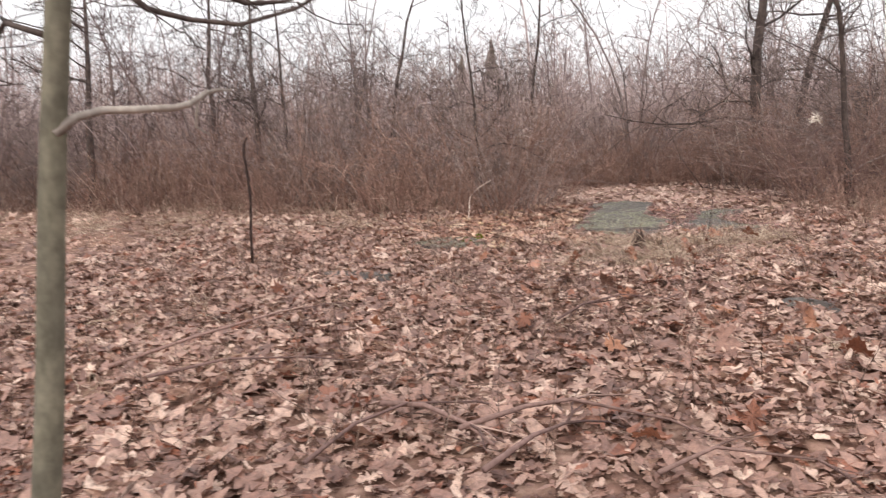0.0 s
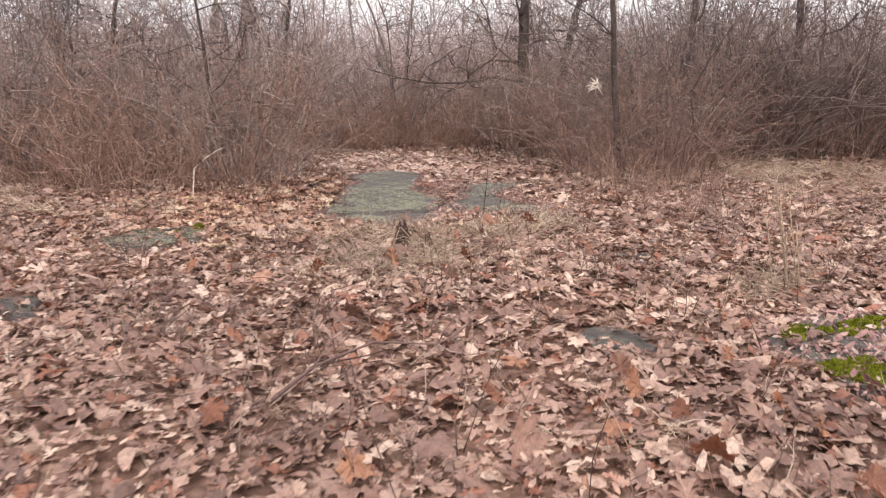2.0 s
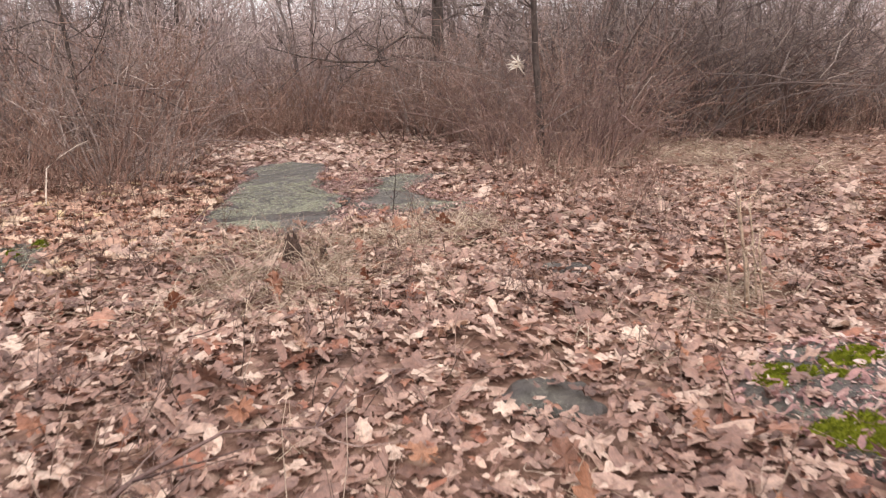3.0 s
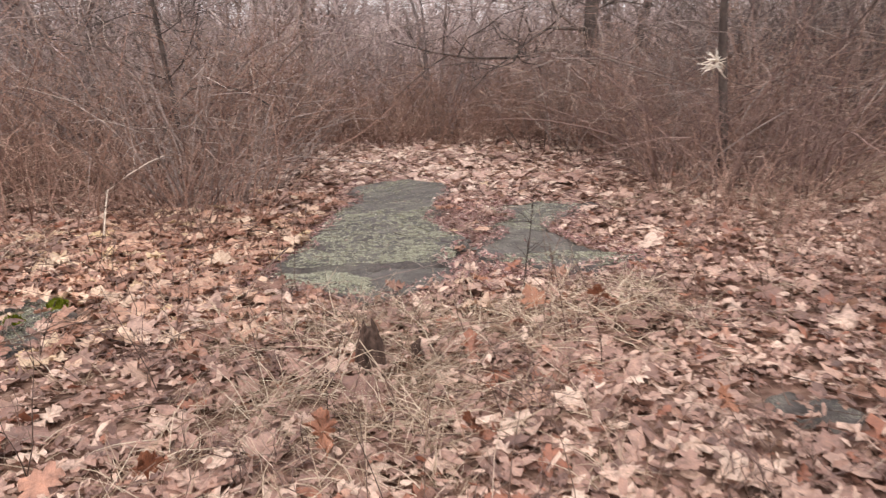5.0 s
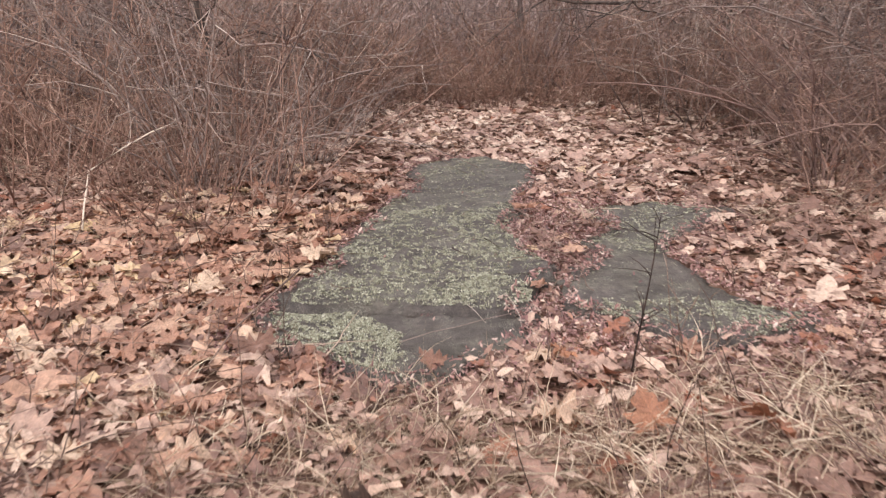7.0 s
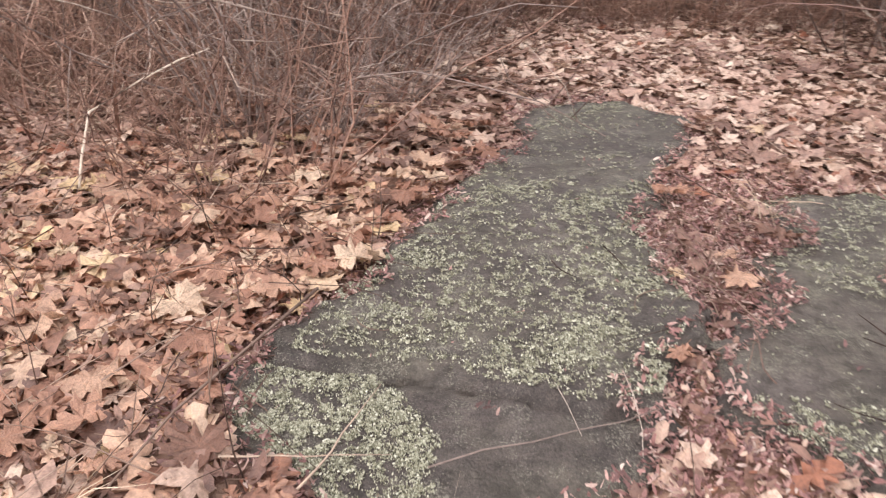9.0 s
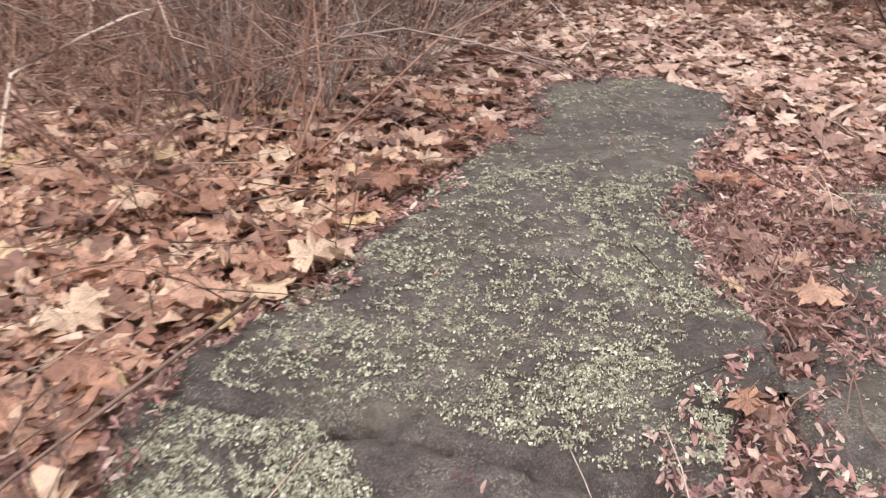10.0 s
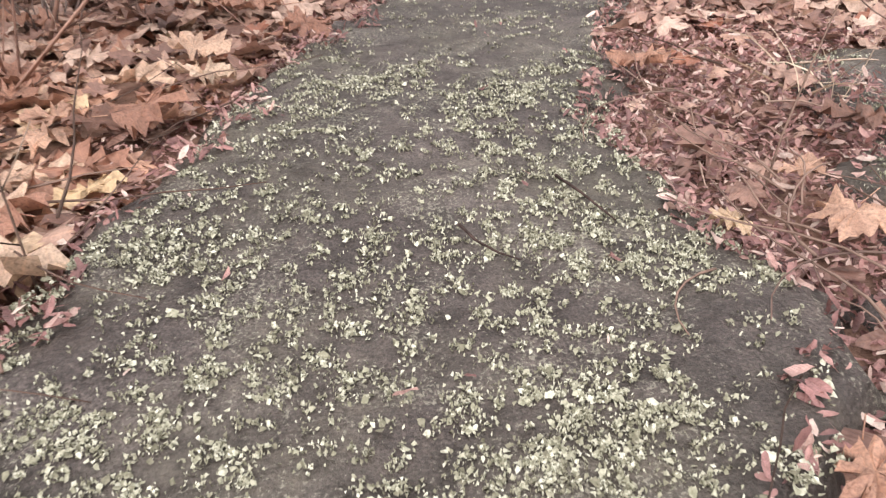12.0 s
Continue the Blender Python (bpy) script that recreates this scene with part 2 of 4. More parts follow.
class Shape:
    """Gathers tubes and patches into one mesh."""

    def __init__(self):
        self.v, self.t, self.count = [], [], 0

    def add(self, verts, tris):
        self.v.append(np.asarray(verts, float))
        self.t.append(np.asarray(tris, int) + self.count)
        self.count += len(verts)

    def tube(self, points, radii, sides=3):
        p = np.asarray(points, float)
        r = np.asarray(radii, float)
        way = np.gradient(p, axis=0)
        way /= np.linalg.norm(way, axis=1)[:, None] + 1e-9
        side = np.cross(way, (0.31, 0.82, 0.48) if abs(way[0][2]) > 0.8 else (0.1, 0.2, 0.97))
        side /= np.linalg.norm(side, axis=1)[:, None] + 1e-9
        up = np.cross(way, side)
        a = np.arange(sides) * 2 * np.pi / sides
        ring = p[:, None] + r[:, None, None] * (np.cos(a)[None, :, None] * side[:, None] + np.sin(a)[None, :, None] * up[:, None])
        tris = []
        for k in range(len(p) - 1):
            for s in range(sides):
                a0, b0 = k * sides + s, k * sides + (s + 1) % sides
                tris += [(a0, b0, b0 + sides), (a0, b0 + sides, a0 + sides)]
        m = (len(p) - 1) * sides
        for s in range(1, sides - 1):
            tris += [(0, s + 1, s), (m, m + s, m + s + 1)]
        self.add(ring.reshape(-1, 3), tris)

    def mesh(self, name):
        me = mesh_of(name, np.concatenate(self.v), np.concatenate(self.t))
        return me


def wander(rng, start, way, length, steps, wobble, lift=0.0):
    """A crooked line from start."""
    p, d = np.array(start, float), np.array(way, float)
    d /= np.linalg.norm(d)
    line = [p.copy()]
    for _ in range(steps):
        d = d + rng.normal(0, wobble, 3) + (0, 0, lift)
        d /= np.linalg.norm(d)
        p = p + d * length / steps
        line.append(p.copy())
    return np.array(line)


def waves(x, y):
    """Low, uneven swells of the ground."""
    return 0.012 * np.sin(1.9 * x + 0.7 * y) + 0.010 * np.sin(2.7 * y - 1.1 * x + 1.3) + 0.006 * np.sin(6.1 * x + 4.3 * y) + 0.005 * np.sin(7.3 * y - 5.2 * x)


def ground_height(x, y):
    far = np.clip((np.hypot(x - 2, y - 6) - 16) / 50, 0, 1)
    return -0.03 + waves(x, y) + 3.0 * far * far * (3 - 2 * far)


# plan outlines of the bare rock, in metres
BACK = [(2.31, 11.42), (2.52, 11.58), (2.86, 11.56), (3.3, 11.22), (3.21, 10.86), (3.09, 10.53), (2.9, 10.12), (2.82, 9.78), (2.79, 9.53), (2.83, 9.3), (2.87, 9.08), (2.80, 8.83), (2.69, 8.55), (2.47, 8.50), (2.16, 8.59), (1.92, 8.63), (1.57, 8.67),
        (1.57, 8.82), (1.67, 9.07), (1.77, 9.29), (1.87, 9.52), (1.91, 9.82), (1.99, 10.13), (2.15, 10.4), (2.26, 10.68)]
FRONT = [(1.45, 8.64), (1.92, 8.63), (2.16, 8.59), (2.47, 8.50), (2.71, 8.50), (2.53, 8.22), (2.40, 8.08), (2.25, 7.92), (2.07, 7.99), (1.83, 8.10), (1.61, 8.28), (1.44, 8.42)]
SIDE = [(3.27, 10.11), (3.84, 10.18), (4.26, 10.0), (3.93, 9.66), (3.69, 9.4), (3.57, 9.09), (3.64, 8.85), (3.66, 8.55), (3.93, 8.39), (3.72, 8.2), (3.53, 8.14), (3.3, 8.16), (3.1, 8.34), (2.86, 8.52), (2.89, 8.76), (3.04, 9.06), (3.19, 9.25), (3.12, 9.42), (3.34, 9.62), (3.38, 9.85)]
LEFT = [(-0.45, 7.9), (-0.15, 8.5), (0.15, 8.55), (0.40, 8.30), (0.54, 7.95), (0.35, 7.68), (-0.1, 7.6)]
WEST = [(-1.2, 6.45), (-1.1, 6.72), (-0.56, 6.55), (-0.56, 6.05), (-0.85, 6.1)]
MOSSY = [(3.33, 4.62), (3.56, 4.70), (3.98, 4.70), (4.35, 4.6), (4.25, 4.1), (3.6, 3.78), (3.2, 3.86), (3.1, 4.0), (3.15, 4.14), (3.2, 4.4)]
PATCH = [(2.30, 4.86), (2.50, 4.96), (2.71, 4.88), (2.62, 4.68), (2.42, 4.60)]
CHIP = [(3.48, 6.46), (3.72, 6.36), (3.58, 6.18), (3.42, 6.3)]
SEAM = [(1.58, 8.88), (2.72, 8.8), (2.58, 8.32), (1.54, 8.42)]
ROCKS = (BACK, FRONT, SIDE, LEFT, WEST, MOSSY, PATCH, CHIP, SEAM)


def inside(outline, x, y):
    """Distance into an outline (outside: minus)."""
    x, y = np.asarray(x, float), np.asarray(y, float)
    best, odd = np.full(x.shape, 1e9), np.zeros(x.shape, bool)
    for (ax, ay), (bx, by) in zip(outline, outline[1:] + outline[:1]):
        k = np.clip(((x - ax) * (bx - ax) + (y - ay) * (by - ay)) / ((bx - ax) ** 2 + (by - ay) ** 2), 0, 1)
        best = np.minimum(best, np.hypot(x - ax - k * (bx - ax), y - ay - k * (by - ay)))
        hit = (ay > y) != (by > y)
        odd ^= hit & (x < (bx - ax) * (y - ay) / (by - ay + 1e-12) + ax)
    return np.where(odd, best, -best)


def ragged(x, y):
    return 0.035 * np.sin(9 * x + 5 * y) + 0.03 * np.sin(13 * y - 8 * x + 1) + 0.02 * np.sin(31 * x + 17 * y) + 0.015 * np.sin(43 * y - 23 * x)


def on_rock(x, y):
    return np.max([inside(o, x, y) for o in ROCKS], axis=0) + ragged(x, y)


# ---- ground ----
def build_ground():
    axis_x = np.concatenate([np.linspace(-260, -30, 14), np.linspace(-24, -8, 17), np.linspace(-7, 11, 181), np.linspace(12, 30, 19), np.linspace(40, 260, 14)])
    axis_y = np.concatenate([np.linspace(-200, -20, 10), np.linspace(-14, -2, 9), np.linspace(-1, 16, 171), np.linspace(17, 40, 24), np.linspace(50, 300, 16)])
    gx, gy = np.meshgrid(axis_x, axis_y)
    gz = ground_height(gx, gy) - 0.05 * (on_rock(gx, gy) > 0.02)
    w, h = len(axis_x), len(axis_y)
    k = (np.arange(h - 1)[:, None] * w + np.arange(w - 1)[None]).ravel()
    tris = np.concatenate([np.stack([k, k + 1, k + w + 1], 1), np.stack([k, k + w + 1, k + w], 1)])
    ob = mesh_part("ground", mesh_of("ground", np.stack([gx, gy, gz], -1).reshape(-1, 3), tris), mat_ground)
    ob.data.polygons.foreach_set("use_smooth", np.ones(len(ob.data.polygons), bool))
    return tagged(ob, "brown forest floor under fallen leaves", "ground", kind="structure")


build_ground()


# ---- rock slabs ----
def rock_slab(outline, label, top=0.0, step=0.03, relief=1.0):
    o = np.array(outline)
    ax = np.arange(o[:, 0].min() - 0.15, o[:, 0].max() + 0.15, step)
    ay = np.arange(o[:, 1].min() - 0.15, o[:, 1].max() + 0.15, step)
    gx, gy = np.meshgrid(ax, ay)
    d = inside(outline, gx, gy) + 0.9 * ragged(gx, gy)
    edge = np.clip((d + 0.03) / 0.07, 0, 1)
    uneven = 0.010 * np.sin(3.1 * gx + 2 * gy) + 0.008 * np.sin(5 * gy - 4 * gx) + 0.004 * np.sin(17 * gx + 11 * gy) + 0.003 * np.sin(29 * gy - 19 * gx)
    gz = top + relief * uneven + (edge * (2 - edge) - 1) * 0.06
    keep = d > -0.06
    w, h = len(ax), len(ay)
    k = (np.arange(h - 1)[:, None] * w + np.arange(w - 1)[None]).ravel()
    q = np.stack([k, k + 1, k + w + 1, k + w], 1)
    q = q[keep.ravel()[q].all(1)]
    size = w * h
    verts = np.concatenate([np.stack([gx, gy, gz], -1).reshape(-1, 3), np.stack([gx, gy, np.full_like(gz, top - 0.22)], -1).reshape(-1, 3)])
    tris = [np.stack([q[:, 0], q[:, 1], q[:, 2]], 1), np.stack([q[:, 0], q[:, 2], q[:, 3]], 1)]
    tris += [t[:, ::-1] + size for t in tris[:2]]
    edges = np.concatenate([q[:, [0, 1]], q[:, [1, 2]], q[:, [2, 3]], q[:, [3, 0]]])
    key = set(map(tuple, edges))
    rim = np.array([e for e in key if (e[1], e[0]) not in key])
    tris += [np.stack([rim[:, 1], rim[:, 0], rim[:, 0] + size], 1), np.stack([rim[:, 1], rim[:, 0] + size, rim[:, 1] + size], 1)]
    tris = np.concatenate(tris)
    used = np.unique(tris)
    index = np.zeros(2 * size, int)
    index[used] = np.arange(len(used))
    ob = mesh_part("rock_slab", mesh_of("rock_slab", verts[used], index[tris]), mat_rock)
    ob.data.polygons.foreach_set("use_smooth", np.ones(len(ob.data.polygons), bool))
    return tagged(ob, label, "rock", "bare rock slabs")


rock_slab(BACK, "long flat grey rock slab speckled with pale lichen", 0.012)
rock_slab(FRONT, "dark flat rock slab with a thick pale lichen mat", -0.012)
rock_slab(SIDE, "flat grey rock slab half covered by leaf debris", 0.0)
rock_slab(LEFT, "low flat rock slab with lichen and some moss", 0.0)
rock_slab(WEST, "small dark rock patch bare among dry leaves", -0.005)
rock_slab(MOSSY, "flat grey rock slab with bright green moss cushions", 0.0)
rock_slab(PATCH, "small grey rock patch bare among dry leaves", 0.0, 0.02)
rock_slab(CHIP, "tiny bluish rock patch bare among dry leaves", -0.005, 0.02)


# ---- lichen and moss ----
def lichen_at(x, y):
    """How thick the lichen grows at a place on the rock."""
    patchy = 0.5 + 0.5 * np.sin(4.3 * x + 1.7 * np.sin(3.1 * y)) * np.sin(3.7 * y + 1.3 * np.sin(2.9 * x))
    bare = np.clip(0.9 + 0.5 * np.sin(9.1 * x + 2.3 * np.sin(5.3 * y)) * np.sin(7.7 * y + 1.9 * np.sin(6.1 * x)), 0.5, 1.3)
    back = (inside(BACK, x, y) > 0.015) * (0.34 + 0.42 * patchy) * bare * np.clip((10.5 - y) / 0.6, 0.28, 1)
    back *= 1 - 0.8 * np.exp(-(((x - 2.72) / 0.16) ** 2 + ((y - 8.98) / 0.14) ** 2))
    back += (inside(BACK, x, y) > 0.02) * 0.8 * np.exp(-(((x - 2.45) / 0.22) ** 2 + ((y - 8.75) / 0.12) ** 2))
    rim = 2.14 - 0.9 * np.maximum(0, y - 8.35) - 0.25 * np.maximum(0, 8.3 - y)
    mat = 1.75 * (inside(FRONT, x, y) > 0.02) * np.clip((rim - x + 0.5 * ragged(x, y)) / 0.05, 0, 1) * np.clip((x - 1.5 + 0.3 * ragged(x, y)) / 0.06, 0, 1)
    side = (inside(SIDE, x, y) > 0.02) * (0.5 * patchy * (y < 8.6) + 0.2 * (y > 9.2) + 0.06)
    left = (inside(LEFT, x, y) > 0.02) * (0.25 + 0.55 * patchy)
    mossy = (inside(MOSSY, x, y) > 0.02) * 0.12
    return back + mat + side + left + mossy


def build_lichen(rng):
    """Small crumpled rosettes in loose colonies."""
    n = 540000
    cx, cy = rng.uniform(-0.6, 4.5, n), rng.uniform(3.6, 11.7, n)
    clumpy = np.sin(41 * cx + 2 * np.sin(23 * cy)) * np.sin(37 * cy + 2 * np.sin(29 * cx)) + 0.6 * np.sin(95 * cx + 61 * cy) * np.sin(83 * cy - 71 * cx)
    keep = rng.uniform(0, 1.25, n) < lichen_at(cx, cy) * np.clip(0.55 + 0.9 * clumpy, 0.05, 1.6)
    cx, cy = cx[keep], cy[keep]
    each = rng.integers(4, 17, len(cx))
    spread_r = np.repeat(rng.uniform(0.003, 0.0095, len(cx)), each)
    x = np.repeat(cx, each) + rng.normal(0, 1, each.sum()) * spread_r
    y = np.repeat(cy, each) + rng.normal(0, 1, each.sum()) * spread_r
    keep = rng.uniform(0, 0.35, len(x)) < lichen_at(x, y)
    x, y = x[keep], y[keep]
    n = len(x)
    a = np.arange(5) * 2 * np.pi / 5
    r = rng.uniform(0.4, 1.4, (n, 5)) * (rng.gamma(2.2, 0.00068, n) + 0.0007)[:, None]
    turn = rng.uniform(0, 6.28, n)[:, None]
    z = np.where(inside(FRONT, x, y) > 0, -0.012, np.where(inside(BACK, x, y) > 0, 0.012, 0.0))
    z = z + 0.010 * np.sin(3.1 * x + 2 * y) + 0.008 * np.sin(5 * y - 4 * x) + 0.004 * np.sin(17 * x + 11 * y) + 0.003 * np.sin(29 * y - 19 * x)
    ring = np.stack([x[:, None] + r * np.cos(a + turn), y[:, None] + r * np.sin(a + turn), z[:, None] + rng.uniform(0.0, 0.008, (n, 5))], -1)
    fan = np.array([(0, 1, 2), (0, 2, 3), (0, 3, 4)])
    verts = ring.reshape(-1, 3)
    tris = (fan[None] + 5 * np.arange(n)[:, None, None]).reshape(-1, 3)
    ob = mesh_part("lichen", mesh_of("lichen", verts, tris), mat_lichen)
    tagged(ob, "pale yellow-green lichen rosettes crusting the rock", "lichen", kind="stuff")


build_lichen(np.random.default_rng(11))


def moss_cushion(x, y, r, seed):
    """A domed cushion with a ragged rim and a nap of short tufts."""
    rng = np.random.default_rng(seed)
    s = Shape()
    rings, spokes = 9, 40
    ang = np.arange(spokes) * 2 * np.pi / spokes
    rim = 1 + 0.25 * np.sin(2 * ang + seed) + 0.18 * np.sin(5 * ang + 2 * seed) + 0.12 * np.sin(9 * ang + seed) + 0.06 * np.sin(17 * ang)
    verts = [(x, y, 0.05)]
    for k in range(1, rings + 1):
        q = k / rings
        for j in range(spokes):
            px, py = x + r * q * rim[j] * np.cos(ang[j]), y + 0.75 * r * q * rim[j] * np.sin(ang[j])
            verts.append((px, py, 0.032 * (1 - q ** 3) - 0.01 * q + 0.008 * np.sin(60 * px) * np.sin(53 * py) + rng.normal(0, 0.002)))
    tris = [(0, 1 + j, 1 + (j + 1) % spokes) for j in range(spokes)]
    for k in range(rings - 1):
        for j in range(spokes):
            a0, b0 = 1 + k * spokes + j, 1 + k * spokes + (j + 1) % spokes
            tris += [(a0, a0 + spokes, b0 + spokes), (a0, b0 + spokes, b0)]
    s.add(verts, tris)
    v = np.array(verts)
    for p in v[rng.integers(0, len(v), 1500)]:
        b = p + rng.normal(0, 0.008, 3) * (1, 1, 0.2)
        tip = b + (*rng.normal(0, 0.006, 2), rng.uniform(0.008, 0.018))
        side = np.array((*rng.normal(0, 0.003, 2), 0))
        s.add([b - side, b + side, tip], [(0, 1, 2)])
    ob = mesh_part("moss_cushion", s, mat_moss)
    tagged(ob, "bright yellow-green moss cushion on grey rock", "moss", "moss cushions")


for k, (x, y, r) in enumerate([(3.40, 4.52, 0.13), (3.50, 4.47, 0.08), (3.78, 4.50, 0.15), (3.92, 4.52, 0.13), (3.22, 4.08, 0.11), (3.36, 4.07, 0.13), (3.30, 3.97, 0.09), (3.72, 4.10, 0.12), (3.86, 4.14, 0.12), (3.62, 4.40, 0.06), (4.16, 4.3, 0.10),
                               (0.37, 8.27, 0.06), (0.22, 8.05, 0.04)]):
    moss_cushion(x, y, r, k)


# ---- fallen leaves ----
def lobed(kind, rng, full=False):
    """Corner points of a dry leaf of length 1, its middle, and its triangles."""
    if kind == "maple":
        tips = [(-90, 0.08), (-62, 0.40), (-40, 0.33), (-24, 0.55), (-8, 0.52), (2, 0.40), (18, 0.60), (32, 0.66), (48, 0.42), (64, 0.58), (78, 0.66), (90, 0.80)]
        a = [t for t, _ in tips] + [180 - t for t, _ in tips[1:-1]][::-1]
        r = [q for _, q in tips] + [q for _, q in tips[1:-1]][::-1]
        a, r = np.radians(a), np.array(r) * rng.uniform(0.88, 1.12, len(r))
        p = np.stack([r * np.cos(a), r * np.sin(a) - 0.1], 1) * 0.85
    elif kind == "oak":
        ys = np.array([-0.5, -0.36, -0.28, -0.21, -0.15, -0.04, 0.03, 0.07, 0.17, 0.26, 0.28, 0.38, 0.45, 0.5])
        ws = np.array([0.012, 0.06, 0.20, 0.20, 0.08, 0.27, 0.29, 0.11, 0.31, 0.30, 0.11, 0.19, 0.12, 0.0])
        if not full:
            ys, ws = ys[[0, 2, 4, 5, 7, 8, 10, 11, 13]], ws[[0, 2, 4, 6, 7, 8, 10, 11, 13]]
        right = np.stack([ws * rng.uniform(0.8, 1.2, len(ws)), ys + rng.normal(0, 0.012, len(ys))], 1)
        left = np.stack([-ws * rng.uniform(0.8, 1.2, len(ws)), ys + rng.normal(0, 0.012, len(ys))], 1)[1:-1][::-1]
        p = np.concatenate([right, left])
    elif kind == "sliver":
        a = np.arange(8) * 2 * np.pi / 8
        p = np.stack([0.15 * np.cos(a), 0.5 * np.sin(a)], 1) * rng.uniform(0.8, 1.15, (8, 1))
    else:
        a = np.arange(7) * 2 * np.pi / 7
        p = np.stack([0.2 * np.cos(a), 0.5 * np.sin(a)], 1) * rng.uniform(0.8, 1.1, (7, 1))
    if full == "ragged":
        mid = 0.5 * (p + np.roll(p, -1, 0))
        p = np.stack([p, mid * rng.uniform(0.86, 1.08, (len(p), 1)) + rng.normal(0, 0.012, p.shape)], 1).reshape(-1, 2)
    fold, roll, twist = rng.uniform(-0.3, 0.35), rng.uniform(-0.45, 0.45), rng.uniform(-0.35, 0.35)
    z = fold * np.abs(p[:, 0]) + roll * (p[:, 1] ** 2) + twist * p[:, 0] * p[:, 1] + rng.normal(0, 0.045, len(p))
    if kind == "sliver":
        p[:, 0] += rng.uniform(-0.5, 0.5) * p[:, 1] ** 2
        z = z + rng.uniform(1.0, 4.0) * p[:, 0] ** 2 + rng.uniform(-0.5, 0.5) * p[:, 1]
    m = len(p)
    rim = np.column_stack([p, z])
    mid = np.array((0, 0.02, rng.uniform(-0.03, 0.03)))
    if not full:
        return np.concatenate([rim, [mid]]), np.array([(k, (k + 1) % m, m) for k in range(m)])
    rim[:, 2] += rng.normal(0, 0.05, m)
    half = np.column_stack([0.5 * p, 0.55 * fold * np.abs(0.5 * p[:, 0]) + 0.2 * z + rng.normal(0, 0.03, m)])
    tris = [(m + k, m + (k + 1) % m, 2 * m) for k in range(m)]
    for k in range(m):
        tris += [(k, (k + 1) % m, m + (k + 1) % m), (k, m + (k + 1) % m, m + k)]
    verts = np.concatenate([rim, half, [mid]])
    if full == "ragged":
        base, b = np.array((0, -0.42 if kind == "oak" else -0.12, 0.0)), len(verts)
        tail = [base + (dx - 0.05 * q, -0.17 * q, dz + 0.03 * q) for q in range(3) for dx, dz in ((-0.008, 0), (0.008, 0), (0, 0.014))]
        verts = np.concatenate([verts, tail])
        for q in range(2):
            for c in range(3):
                a0, b0 = b + 3 * q + c, b + 3 * q + (c + 1) % 3
                tris += [(a0, b0, b0 + 3), (a0, b0 + 3, a0 + 3)]
    return verts, np.array(tris)


def turned(rng, n, tilt):
    """Random turns for n leaves lying on the ground."""
    a, b, c = rng.uniform(0, 2 * np.pi, n), rng.normal(0, tilt, n), rng.normal(0, tilt, n)
    flip = np.where(rng.uniform(0, 1, n) < 0.45, np.pi, 0)
    b = b + flip
    ca, sa, cb, sb, cc, sc = np.cos(a), np.sin(a), np.cos(b), np.sin(b), np.cos(c), np.sin(c)
    zero, one = np.zeros(n), np.ones(n)
    rz = np.stack([ca, -sa, zero, sa, ca, zero, zero, zero, one], 1).reshape(n, 3, 3)
    rx = np.stack([one, zero, zero, zero, cb, -sb, zero, sb, cb], 1).reshape(n, 3, 3)
    ry = np.stack([cc, zero, sc, zero, one, zero, -sc, zero, cc], 1).reshape(n, 3, 3)
    return rz @ rx @ ry


TEMPLATES = {kind: [lobed(kind, np.random.default_rng(50 + 7 * k + len(kind))) for k in range(9)] for kind in ("maple", "oak", "oval", "sliver")}
FINE = {kind: [lobed(kind, np.random.default_rng(90 + 7 * k + len(kind)), True) for k in range(9)] for kind in ("maple", "oak", "oval")}


def with_grain(me, verts):
    """Gives each corner its place across and along its own leaf."""
    for name, column in (("across", 0), ("along", 1)):
        me.attributes.new(name, "FLOAT", "POINT").data.foreach_set("value", np.asarray(verts)[:, column].astype(np.float32))
    return me


def scatter(rng, x, y, sizes, kinds, tilt, heap, name, label, material, forms=TEMPLATES):
    """One sheet of leaves at the places given."""
    s, own = Shape(), []
    pick = rng.integers(0, len(kinds) * 9, len(x))
    for g in range(len(kinds) * 9):
        v, t = forms[kinds[g // 9]][g % 9]
        i = np.nonzero(pick == g)[0]
        if not len(i):
            continue
        r = turned(rng, len(i), tilt)
        p = np.einsum("nij,kj->nki", r, v) * sizes[i, None, None]
        low = -p[..., 2].min(1) * 0.55
        p[..., 0] += x[i, None]
        p[..., 1] += y[i, None]
        bed = np.where(on_rock(x[i], y[i]) > 0.01, 0.004, ground_height(x[i], y[i]))
        p[..., 2] += (bed + low + rng.uniform(0.0, heap, len(i)))[:, None]
        s.add(p.reshape(-1, 3), (t[None] + len(v) * np.arange(len(i))[:, None, None]).reshape(-1, 3))
        own.append(np.tile(v[:, :2], (len(i), 1)))
    ob = mesh_part(name, with_grain(s.mesh(name), np.concatenate(own)), material)
    return tagged(ob, label, "fallen leaves", kind="stuff")


def spread(rng, n, x0, x1, y0, y1, margin=0.0):
    x, y = rng.uniform(x0, x1, n), rng.uniform(y0, y1, n)
    small = np.max([inside(o, x, y) for o in (WEST, PATCH, CHIP, LEFT, MOSSY)], axis=0) > -0.02
    mossy = inside(MOSSY, x, y) > 0
    k = (on_rock(x, y) < margin) | (small & (rng.uniform(0, 1, n) < np.where(mossy, 0.05, np.where(inside(LEFT, x, y) > -0.02, 0.15, 0.45))))
    return x[k], y[k]


def in_orange(x, y):
    """How much the orange oak leaves take over near the west side of the rock."""
    return np.clip(1.25 - np.hypot((x - 0.9) / 1.5, (y - 9.1) / 1.5), 0, 1)


